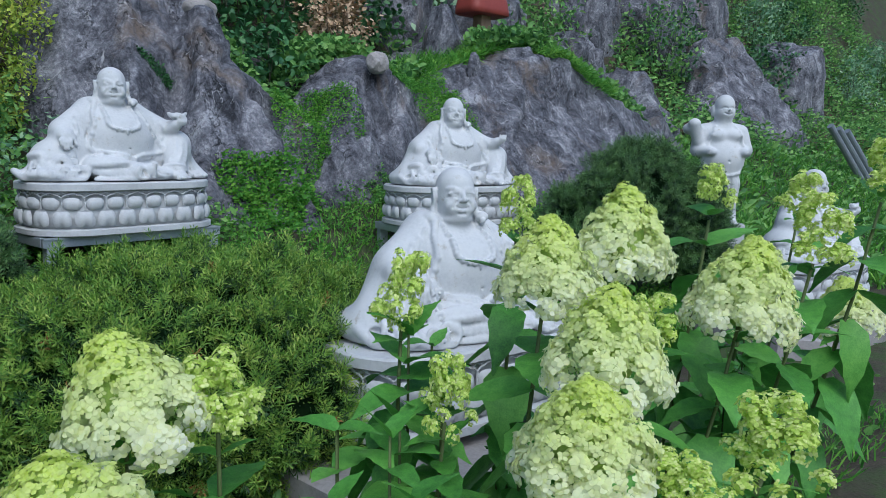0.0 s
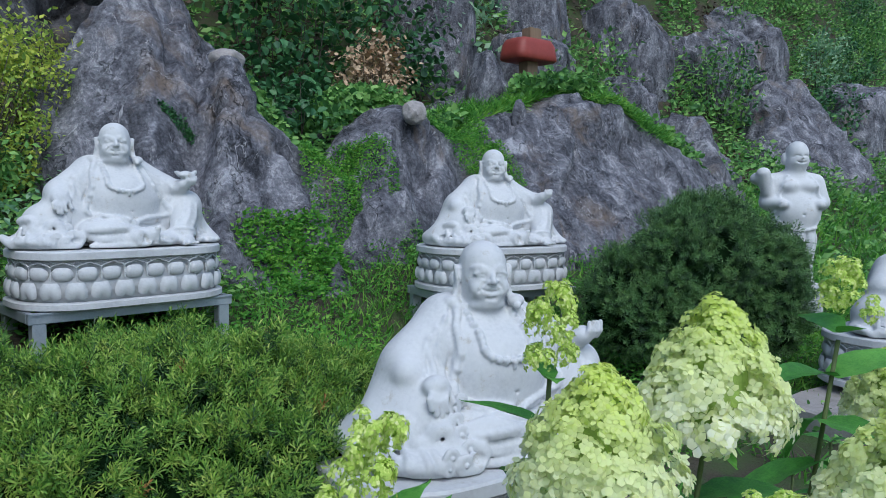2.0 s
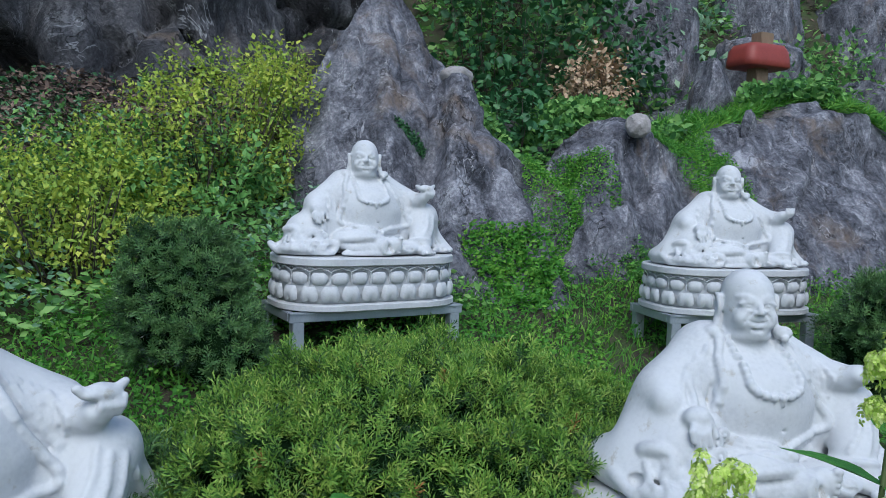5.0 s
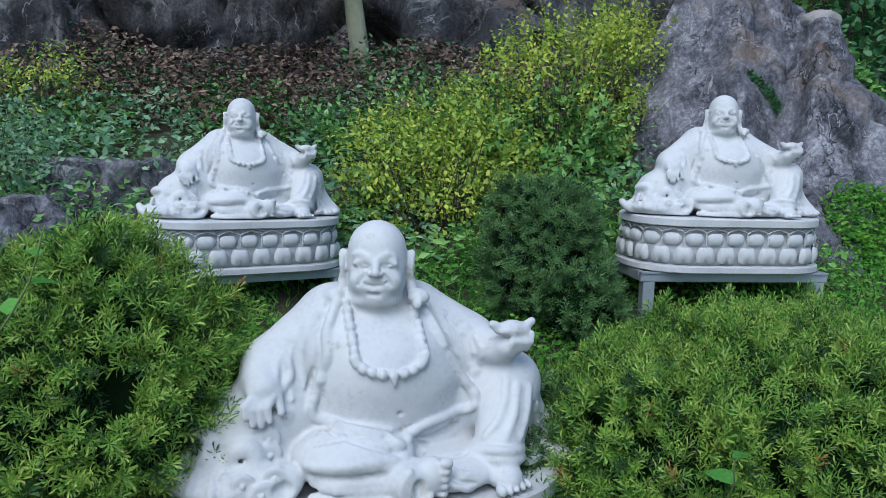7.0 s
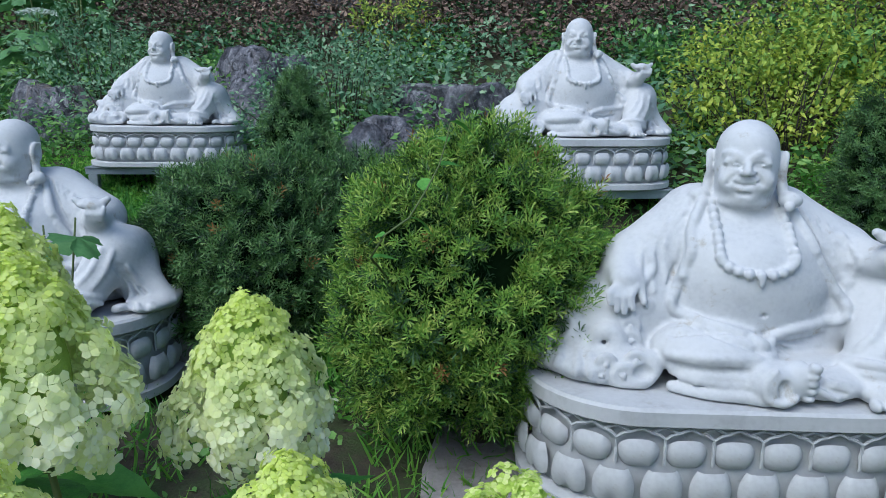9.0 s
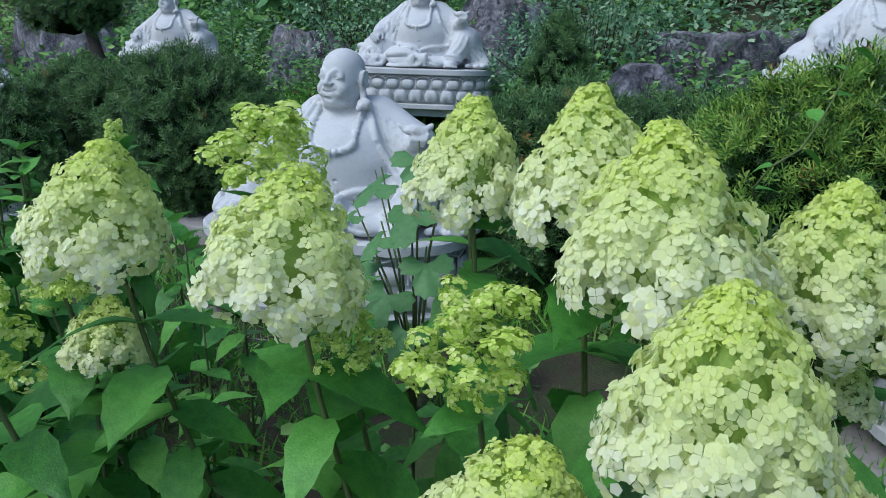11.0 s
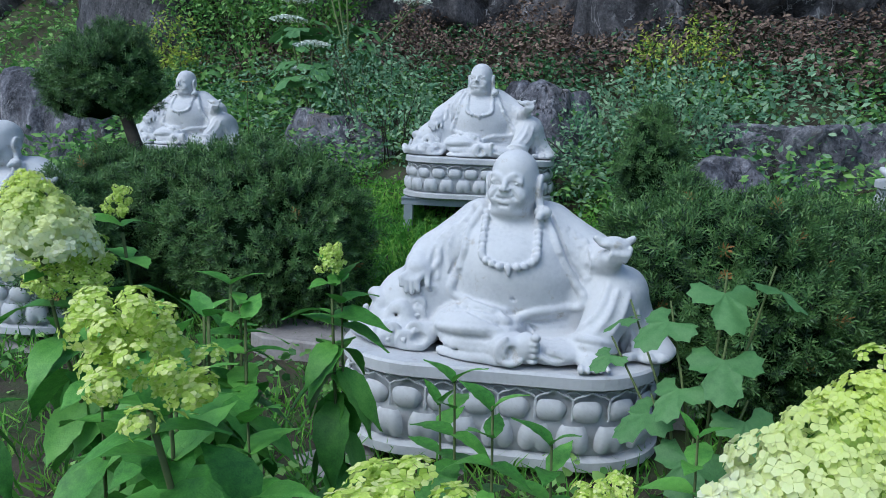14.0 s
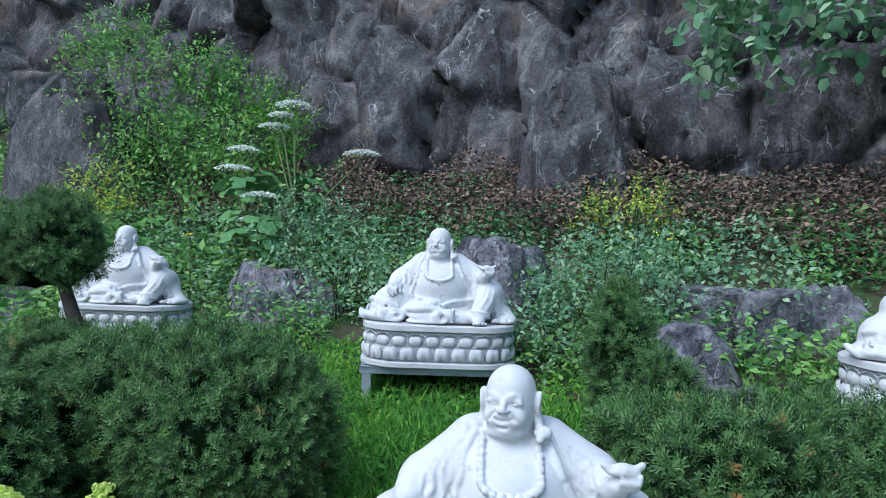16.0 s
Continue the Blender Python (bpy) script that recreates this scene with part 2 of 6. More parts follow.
def box(bm, c, s, bevel=0.0):
    r = bmesh.ops.create_cube(bm, size=1, matrix=Matrix.LocRotScale(c, None, s))
    if bevel:
        es = list({e for v in r["verts"] for e in v.link_edges})
        bmesh.ops.bevel(bm, geom=es, offset=bevel, segments=2, affect='EDGES')


def tube(bm, pts, r0, r1=None, sides=7):
    """A round rod along points, tapering."""
    r1 = r0 if r1 is None else r1
    rings, n = [], len(pts)
    for i, p in enumerate(pts):
        p = Vector(p)
        d = (Vector(pts[min(i + 1, n - 1)]) - Vector(pts[max(i - 1, 0)])).normalized()
        q = d.to_track_quat('Z', 'Y')
        r = r0 + (r1 - r0) * i / (n - 1)
        rings.append([bm.verts.new(p + q @ Vector((r * math.cos(a), r * math.sin(a), 0))) for a in np.linspace(0, math.tau, sides, endpoint=False)])
    for a, b in zip(rings, rings[1:]):
        for i in range(sides):
            bm.faces.new((a[i], a[(i + 1) % sides], b[(i + 1) % sides], b[i]))
    bm.faces.new(rings[0][::-1])
    bm.faces.new(rings[-1])


def unit(v):
    return v / np.maximum(np.linalg.norm(v, axis=-1, keepdims=True), 1e-9)


def fbm(p, scale, octaves=4, ridge=False):
    """Noise at points, summed over octaves."""
    out = np.zeros(len(p))
    for i, q in enumerate(p):
        v, a, f = 0.0, 0.5, scale
        for _ in range(octaves):
            s = noise.noise(Vector(q) * f)
            v += a * ((1 - abs(s) * 2) if ridge else s)
            a, f = a * .5, f * 2.1
        out[i] = v
    return out


def blocks(p, scale, seed):
    """Offsets of a fractured face: each block of a cell pattern stands in or out and tilts its own way; and how near a joint is."""
    out, joint = np.zeros(len(p)), np.zeros(len(p))
    for i, v in enumerate(p):
        d, c = noise.voronoi(Vector(v) * scale + Vector((seed, 0, 0)))
        k = c[0]
        t = noise.noise_vector(k * 3.7)
        r = (Vector(v) * scale + Vector((seed, 0, 0)) - k)
        out[i] = noise.noise(k * 5.3) + 1.3 * (t.x * r.x + t.z * r.z + t.y * r.y)
        joint[i] = math.exp(-(d[1] - d[0]) * 20)
    return out, joint


LEAVES = dict(
    # along, across, up: corners of one leaf of length 1, and its faces
    needle=(np.array([(0, -.03, 0), (.75, .125, 0), (1, -.06, 0)]), np.array([(0, 1, 2)])),
    oval=(np.array([(0, 0, 0), (.4, .27, .06), (.4, -.27, .06), (1, 0, -.08)]), np.array([(0, 2, 3), (0, 3, 1)])),
    broad=(np.array([(0, 0, 0), (.3, .36, .08), (.75, .26, .03), (1, 0, -.12), (.75, -.26, .03), (.3, -.36, .08)]), np.array([(0, 5, 4), (0, 4, 3), (0, 3, 2), (0, 2, 1)])),
    blade=(np.array([(0, -.04, 0), (0, .04, 0), (.55, .03, .05), (.55, -.03, .05), (1, 0, -.10)]), np.array([(0, 1, 2), (0, 2, 3), (3, 2, 4)])),
)


def leaf_arrays(kind, place, way, up, size):
    """Corners and faces of many leaves: each starts at place, points along way and turns its face to up."""
    lv, lf = LEAVES[kind]
    way = unit(way)
    side = unit(np.cross(up, way))
    nrm = np.cross(way, side)
    v = place[:, None] + size[:, None, None] * (lv[None, :, :1] * way[:, None] + lv[None, :, 1:2] * side[:, None] + lv[None, :, 2:] * nrm[:, None])
    f = lf[None] + (np.arange(len(place)) * len(lv))[:, None, None]
    return v.reshape(-1, 3), f.reshape(-1, 3)


def joined(arrays):
    vs, fs, k = [], [], 0
    for v, f in arrays:
        vs.append(v)
        fs.append(f + k)
        k += len(v)
    return np.concatenate(vs), np.concatenate(fs)


rng = np.random.default_rng(7)


# ---------------------------------------------------------------- the ground
PROFILE_Y = (-30, .8, 2.0, 2.7, 3.6, 4.9, 6.0, 7.5, 8.6, 10, 14, 26)
PROFILE_Z = (0, 0, .06, .08, .24, .53, 1.0, 1.75, 2.25, 3.9, 9.5, 26)


def ground_z(x, y):
    x, y = np.asarray(x, float), np.asarray(y, float)
    z = np.interp(y, PROFILE_Y, PROFILE_Z)
    flat = np.minimum(z, 2.25 + .15 * np.clip(y - 8.6, 0, 99))
    hill = np.clip((x - 3.2) / 2.2, 0, 1) + np.clip((-9 - x) / 3, 0, 1)
    z = flat + (z - flat) * hill
    z = z + .05 * np.sin(x * 1.7 + y) * np.clip((y - 3) / 2, 0, 1) + .035 * np.sin(x * 3.1 - 1.3 * y) * np.clip((y - 2.6) / 2, 0, 1)
    return z


def build_ground():
    xs = np.concatenate([[-300, -120, -60, -40, -30], np.arange(-24, 28, .25), [30, 40, 60, 120, 300]])
    ys = np.concatenate([[-300, -120, -60, -30, -15, -8, -4], np.arange(-2, 16, .2), [18, 22, 30, 60, 120, 300]])
    gx, gy = np.meshgrid(xs, ys, indexing="ij")
    gz = ground_z(gx, gy)
    near = (np.abs(gx) < 25) & (gy > 1) & (gy < 16)
    gz = gz + near * .03 * (rng.random(gx.shape) - .5)
    v = np.stack([gx, gy, gz], -1).reshape(-1, 3)
    i = np.arange(len(xs) * len(ys)).reshape(len(xs), len(ys))
    f = np.stack([i[:-1, :-1], i[1:, :-1], i[1:, 1:], i[:-1, 1:]], -1).reshape(-1, 4)
    tagged(new("ground", np_mesh("ground", v, f, M["soil"], True)), "dark garden soil with moss rising to the cliff", "ground", kind="structure")


build_ground()


SHEAR_BACK = np.array(((1, 0, -.5), (0, 1, 0), (.35, 0, 1)))


def build_cliff():
    """The rock face behind the garden: a craggy sheet, leaning back, with ledges and clefts."""
    xs, hs = np.arange(-26, 4.2, .10), np.arange(-1.0, 9.5, .10)
    gx, gh = np.meshgrid(xs, hs, indexing="ij")
    p = np.stack([gx, np.zeros_like(gx), gh], -1).reshape(-1, 3)
    big = fbm(p * (1, 1, .7), .35, 3)
    crag = fbm(p @ SHEAR_BACK * (1.0, 1, .8) + (7, 0, 0), .8, 5, True)
    wide, joint = blocks(p @ SHEAR_BACK * (1, 1, .6), .75, 3)
    fine_b, joint2 = blocks(p @ SHEAR_BACK * (1, 1, .6), 2.0, 8)
    small = fbm(p @ SHEAR_BACK * (1, 1, .8) + (2, 5, 0), 3.2, 4)
    y = 9.3 + .20 * p[:, 2] - 1.3 * big - .16 * crag + .85 * wide + .40 * joint + .16 * fine_b + .08 * joint2 - .08 * small
    y = y + np.clip(p[:, 0] - 1.0, 0, 9) * .5
    v = np.stack([p[:, 0] + .10 * crag, y, p[:, 2] + 2.2], -1)
    i = np.arange(len(xs) * len(hs)).reshape(len(xs), len(hs))
    f = np.stack([i[:-1, :-1], i[1:, :-1], i[1:, 1:], i[:-1, 1:]], -1).reshape(-1, 4)
    tagged(new("cliff", np_mesh("cliff", v, f, M["cliff"], False)), "dark grey craggy cliff face with brown stains", "cliff", kind="structure")


build_cliff()


def rock(name, c, r, seed, label, peak=0.0, lean=(0, 0), n=26, material="rock", turn=0.0, rough=.30, cut=9):
    """A boulder: a sphere cut by flat cleavage faces and roughened; peak > 0 draws the top to a point."""
    g = np.random.default_rng(seed)
    bm = bmesh.new()
    bmesh.ops.create_icosphere(bm, subdivisions=5 if max(r) > .5 else 4, radius=1)
    p = np.array([v.co[:] for v in bm.verts])
    for _ in range(cut):
        d = unit(g.normal(size=3) * (1, 1, .5))
        h = g.uniform(.62, .85)
        s = p @ d
        p = p - np.maximum(s - h, 0)[:, None] * d * .92
    q = fbm(p * (1, 1, .6) + seed, 1.6, 4, True)
    q2 = fbm(p * (1, 1, .35) + seed * 2, 5.0, 3)
    p = p * (1 + rough * (q - .3) * .6 + .10 * q2)[:, None]
    up = np.clip(p[:, 2] * .5 + .5, 0, 1.3)
    if peak:
        p[:, :2] *= (1 - peak * up)[:, None] ** 1.0
    p = p * np.array(r)
    p[:, 0] += lean[0] * up
    p[:, 1] += lean[1] * up
    for v, co in zip(bm.verts, p):
        v.co = co
    me = bpy.data.meshes.new(name)
    bm.to_mesh(me)
    bm.free()
    me.materials.append(M[material])
    ob = new(name, me)
    ob.matrix_basis = pose(*c, 0, 0, turn)
    return tagged(ob, label, "rock", "garden rocks")


SHEAR = np.array(((1, 0, .35), (0, 1, 0), (-.45, 0, 1)))


def crag(top, reach, low, seed, label, slope=2.2, faces=7, material="rock", skew=(0, 0), blunt=.12):
    """A standing rock: the space under several steep planes that meet near its top, broken up by clefts and grain."""
    low = min(low, float(ground_z(top[0], top[1] - reach[1] * 1.15)) - .35)
    g = np.random.default_rng(seed)
    rings, around = 38, 96
    u = np.linspace(0, 1, rings) ** .9
    a = np.linspace(0, math.tau, around, endpoint=False)
    uu, aa = np.meshgrid(u, a, indexing="ij")
    x, y = uu * reach[0] * np.cos(aa), uu * reach[1] * np.sin(aa)
    z = np.full(x.shape, top[2] - .02)
    for k in range(faces):
        w = math.tau * (k + g.uniform(-.3, .3)) / faces
        s = slope * g.uniform(.65, 1.5)
        q = (x * math.cos(w) + y * math.sin(w))
        z = np.minimum(z, top[2] - s * (q - blunt * g.uniform(.3, 1.6)) - .03 * s)
    z = np.maximum(z, low)
    z = z + (low - z) * np.clip((uu - .8) / .2, 0, 1) ** 2
    p = np.stack([top[0] + x, top[1] + y, z], -1).reshape(-1, 3)
    up = ((p[:, 2] - low) / (top[2] - low))[:, None]
    p[:, :2] += (np.array(skew) * (1 - up))
    cr = fbm(p @ SHEAR * (1, 1, .5) + seed, 1.5, 4, True)
    gr = fbm(p @ SHEAR * (1, 1, .45) + seed + 9, 5.0, 5)
    wide, deep = blocks(p @ SHEAR * (1, 1, .6), 1.7, seed)
    cr = cr + 1.1 * wide - .5 * deep
    out = unit(np.stack([x.ravel() + 1e-4, y.ravel(), 0 * x.ravel() + .4 * reach[0]], -1))
    p += out * (.12 * (cr - .35) + .07 * gr)[:, None] * min(1, reach[0])
    i = np.arange(rings * around).reshape(rings, around)
    j = np.roll(i, -1, 1)
    f = np.stack([i[:-1], i[1:], j[1:], j[:-1]], -1).reshape(-1, 4)
    return tagged(new("boulder", np_mesh("boulder", p, f, M[material], False)), label, "rock", "garden rocks")


GREY = "tall grey weathered rock with pale veins behind the statues"
TOP_X = (1.7, 2.1, 2.5, 2.9, 3.2, 3.45, 3.75, 4.1, 4.4, 4.7, 5.0, 5.4, 5.8, 6.2, 6.7, 7.2, 8.0, 8.8, 9.6, 10.5, 11.4, 12.6)
TOP_Z = (.7, 1.5, 2.1, 2.3, 2.45, 2.66, 2.25, 1.95, 1.62, 2.05, 2.3, 2.42, 2.2, 2.1, 2.35, 2.5, 2.75, 2.82, 2.5, 2.15, 1.75, .9)
FOOT_X = (1.7, 2.6, 3.2, 3.6, 4.0, 4.4, 4.8, 5.4, 6.0, 6.5, 7.2, 8.2, 9.5, 11, 12.6)
FOOT_Y = (6.7, 6.3, 6.05, 5.75, 5.75, 5.7, 5.5, 5.55, 5.75, 5.95, 5.8, 5.6, 5.6, 5.8, 6.6)


def rock_z(x, y):
    """Height of the rocks behind the back row: a steep broken front, a bench above it and two peaks."""
    x, y = np.asarray(x, float), np.asarray(y, float)
    front_z = .35 + 2.05 * (y - np.interp(x, FOOT_X, FOOT_Y)) + .25 * np.sin(x * 2.3 + 1) * np.sin(y * 2.9)
    bench = np.interp(x, TOP_X, TOP_Z) + .14 * (y - 6.6)
    k = .16
    h = np.clip(.5 + .5 * (bench - front_z) / k, 0, 1)
    z = bench * (1 - h) + front_z * h - k * h * (1 - h)
    for px, py, pz, ax, ay, sl, a0 in ((2.95, 7.75, 3.75, 1.05, .9, 1.75, .2), (3.44, 6.95, 2.80, .60, .8, 1.40, .9), (8.3, 7.2, 2.95, 1.9, .8, 1.1, .5)):
        u, v = (x - px) / ax, (y - py) / ay
        reach = np.full(x.shape, .14)
        for i, w in enumerate((1.0, .85, 1.1, .9, 1.05)):
            reach = np.maximum(reach, w * (u * math.cos(a0 + 1.257 * i) + v * math.sin(a0 + 1.257 * i)))
        z = np.maximum(z, pz - sl * 1.05 * (reach - .14))
    return z


def build_rocks():
    xs, ys = np.arange(1.5, 12.9, .045), np.arange(5.2, 9.3, .04)
    gx, gy = np.meshgrid(xs, ys, indexing="ij")
    gz = rock_z(gx, gy)
    p = np.stack([gx, gy, gz], -1)
    n = unit(np.cross(np.gradient(p, axis=0), np.gradient(p, axis=1))).reshape(-1, 3)
    p = p.reshape(-1, 3)
    w = p @ SHEAR * (1.0, 1.0, .55)
    cr = fbm(w, 1.3, 4, True)
    gr = fbm(w + 9, 4.2, 5)
    wide, deep = blocks(w, 1.1, 5)
    fine_b, deep2 = blocks(w, 3.2, 9)
    p = p + n * (.07 * (cr - .35) + .05 * gr - .05 * deep + .10 * wide + .035 * fine_b - .02 * deep2)[:, None]
    rim = (gx < 1.9) | (gx > 12.4) | (gy < 5.4) | (gy > 9.1)
    p[:, 2] -= rim.ravel() * .8
    i = np.arange(len(xs) * len(ys)).reshape(len(xs), len(ys))
    f = np.stack([i[:-1, :-1], i[1:, :-1], i[1:, 1:], i[:-1, 1:]], -1).reshape(-1, 4)
    tagged(new("rock_face", np_mesh("rock_face", p, f, M["rock"], False)), "grey weathered rock outcrop with ochre stains behind the statues", "rock", kind="structure")


build_rocks()
crag((12.5, 8.2, 3.0), (2.6, 1.6), .9, 53, "dark grey rock on the hillside", 1.4, 7, blunt=.4)
crag((17.5, 9.0, 4.2), (3.6, 2.2), .9, 59, "dark grey rock on the hillside", 1.5, 7, blunt=.6)
crag((-4.78, 6.5, 1.78), (.95, .6), .9, 61, "blue-grey boulder behind a statue", 1.7, 6, blunt=.3)
crag((-2.85, 5.4, 1.20), (.62, .5), .4, 67, "grey angular boulder in the weeds", 1.6, 6, blunt=.2)
crag((-2.5, 5.0, .82), (.8, .5), .3, 68, "low grey rock ledge in the grass", 1.0, 6, blunt=.25)
crag((-2.5, 6.3, 1.46), (.85, .5), .9, 71, "flat brown and grey rock in the weeds", 1.1, 6, blunt=.4)
crag((-1.75, 6.45, 1.58), (.45, .4), 1.0, 73, "small grey rock beside a flat rock", 1.5, 5, blunt=.2)
crag((-11.5, 5.7, 1.85), (1.5, .8), .7, 79, "blue-grey boulder among the weeds", 1.5, 6, blunt=.4)
crag((-7.0, 5.9, 1.45), (.9, .6), .7, 81, "blue-grey boulder among the weeds", 1.5, 6, blunt=.3)
for i, (hx, hy, hz, r) in enumerate(((9.8, 9.4, 4.2, .9), (11.6, 9.0, 3.6, 1.1), (13.8, 10.6, 5.6, 1.3), (16.2, 10.4, 5.2, 1.4), (11.0, 10.8, 5.8, 1.0), (19.5, 11.5, 6.6, 1.8), (8.0, 9.9, 4.9, .9), (22, 9.8, 4.6, 1.8))):
    crag((hx, hy, hz), (r, r * .8), 1.5, 140 + i, "brown-grey rock outcrop on the weedy hillside", .85, 6, blunt=.6)
crag((-13, 8.2, 4.3), (1.7, .9), 2.0, 83, "dark rock high on the bank", 1.6, 6, blunt=.4, material="cliff")
crag((-4.45, 8.6, 3.95), (.8, .7), 1.9, 89, "pointed dark boulder at the foot of the cliff", 3.0, 6, material="cliff", blunt=.2)
crag((7.7, 8.1, 3.55), (.5, .35), 2.2, 101, "small pointed grey rock on the bank", 2.6, 6)
rock("stone", (3.49, 7.05, 2.83), (.17, .14, .10), 103, "smooth round stone set on a rock", cut=2, rough=.08, material="paver")
rock("stone", (5.2, 6.4, 2.41), (.13, .11, .12), 107, "rough stone set on a rock", cut=6, material="paver")
rock("stone", (7.2, 6.95, 2.55), (.11, .05, .2), 109, "small upright blue slate", cut=6)
rock("stone", (9.6, 7.6, 3.0), (.3, .2, .16), 113, "small stone on the bank", cut=6)


# ---------------------------------------------------------------- the statues
def carver(lo, hi, h):
    """A field of blended round solids: tools to add and cut, and to turn the field into one skin."""
    lo, hi = np.array(lo), np.array(hi)
    n = np.ceil((hi - lo) / h).astype(int) + 1
    ax = [lo[i] + h * np.arange(n[i]) for i in range(3)]
    d = np.full(n, .2, np.float32)

    def blend(c, reach, field, k, cut=False):
        a = [max(0, int((c[0][i] - reach - lo[i]) / h)) for i in range(3)]
        b = [min(n[i], int((c[1][i] + reach - lo[i]) / h) + 2) for i in range(3)]
        if any(q <= p for p, q in zip(a, b)):
            return
        s = tuple(slice(p, q) for p, q in zip(a, b))
        g = np.meshgrid(*[ax[i][s[i]] for i in range(3)], indexing="ij")
        e = field(*g).astype(np.float32)
        o = d[s]
        if cut:
            t = np.clip(.5 - .5 * (o + e) / k, 0, 1)
            d[s] = o * (1 - t) - e * t + k * t * (1 - t)
        else:
            t = np.clip(.5 + .5 * (o - e) / k, 0, 1)
            d[s] = o * (1 - t) + e * t - k * t * (1 - t)

    def ell(c, r, k=.03, cut=False, rz=0.0, rx=0.0, ry=0.0):
        R = np.array(Euler((radians(rx), radians(ry), radians(rz))).to_matrix().inverted())

        def field(x, y, z):
            q = [R[i][0] * (x - c[0]) + R[i][1] * (y - c[1]) + R[i][2] * (z - c[2]) for i in range(3)]
            k0 = np.sqrt(sum((q[i] / r[i]) ** 2 for i in range(3)))
            k1 = np.sqrt(sum((q[i] / r[i] ** 2) ** 2 for i in range(3))) + 1e-6
            return k0 * (k0 - 1) / k1
        m = max(r)
        blend((np.array(c) - m, np.array(c) + m), k + .03, field, k, cut)

    def cap(a, b, ra, rb=None, k=.02, cut=False):
        rb = ra if rb is None else rb
        a, b = np.array(a, float), np.array(b, float)
        ab = b - a

        def field(x, y, z):
            t = np.clip(((x - a[0]) * ab[0] + (y - a[1]) * ab[1] + (z - a[2]) * ab[2]) / max(ab @ ab, 1e-9), 0, 1)
            return np.sqrt((x - a[0] - t * ab[0]) ** 2 + (y - a[1] - t * ab[1]) ** 2 + (z - a[2] - t * ab[2]) ** 2) - (ra + (rb - ra) * t)
        blend((np.minimum(a, b) - max(ra, rb), np.maximum(a, b) + max(ra, rb)), k + .03, field, k, cut)

    def front(x, z):
        """The place on the skin's front at this width and height."""
        i, k = int(round((x - lo[0]) / h)), int(round((z - lo[2]) / h))
        col = d[min(max(i, 0), n[0] - 1), :, min(max(k, 0), n[2] - 1)]
        hit = np.nonzero(col < 0)[0]
        return ax[1][hit[0]] if len(hit) else -.1

    def line(pts, r, k=.012, cut=False, out=0.0, steps=5):
        """A ridge or groove drawn on the front of the skin through points of width and height."""
        pts = [np.array(p, float) for p in pts]
        q = []
        for i in range(len(pts) - 1):
            a, b, c, e = pts[max(i - 1, 0)], pts[i], pts[i + 1], pts[min(i + 2, len(pts) - 1)]
            for t in np.linspace(0, 1, steps, endpoint=i == len(pts) - 2):
                q.append(.5 * (2 * b + (c - a) * t + (2 * a - 5 * b + 4 * c - e) * t * t + (3 * b - a - 3 * c + e) * t ** 3))
        q = [(p[0], front(p[0], p[1]) - out, p[1]) for p in q]
        for a, b in zip(q, q[1:]):
            if abs(a[1] - b[1]) < .06:
                cap(a, b, r, r, k, cut)

    def skin(name):
        d[:, :, ax[2] < 0.0] = .05
        # one corner for each cell that the skin crosses
        sgn = d < 0
        cnt = np.zeros(n - 1, np.int8)
        for o in np.ndindex(2, 2, 2):
            cnt += sgn[o[0]:n[0] - 1 + o[0], o[1]:n[1] - 1 + o[1], o[2]:n[2] - 1 + o[2]]
        cells = np.argwhere((cnt > 0) & (cnt < 8))
        idx = np.full(n - 1, -1, np.int64)
        idx[tuple(cells.T)] = np.arange(len(cells))
        acc, num = np.zeros((len(cells), 3)), np.zeros(len(cells))
        corners = [np.array(o) for o in np.ndindex(2, 2, 2)]
        vals = {tuple(o): d[tuple((cells + o).T)] for o in corners}
        for a in corners:
            for axis in range(3):
                if a[axis] == 0:
                    b = a.copy()
                    b[axis] = 1
                    va, vb = vals[tuple(a)], vals[tuple(b)]
                    m = (va < 0) != (vb < 0)
                    t = np.where(m, va / np.where(m, va - vb, 1), 0)
                    acc += m[:, None] * (a + t[:, None] * (b - a))
                    num += m
        verts = lo + h * (cells + acc / num[:, None])
        quads = []
        for axis in range(3):
            o1, o2 = (axis + 1) % 3, (axis + 2) % 3
            s = [slice(1, -1)] * 3
            s[axis] = slice(0, -1)
            e = [slice(1, -1)] * 3
            e[axis] = slice(1, None)
            flip = sgn[tuple(s)] != sgn[tuple(e)]
            w = np.argwhere(flip)
            w[:, o1] += 1
            w[:, o2] += 1
            inside = sgn[tuple(w.T)]
            u1, u2 = np.eye(3, dtype=int)[o1], np.eye(3, dtype=int)[o2]
            q = np.stack([idx[tuple((w - u1 * i - u2 * j).T)] for i, j in ((0, 0), (1, 0), (1, 1), (0, 1))], -1)
            q[~inside] = q[~inside][:, ::-1]
            quads.append(q)
        q = np.concatenate(quads)
        q = q[(q >= 0).all(1)]
        return np_mesh(name, verts, q, M["marble"], True)

    return ell, cap, line, front, skin


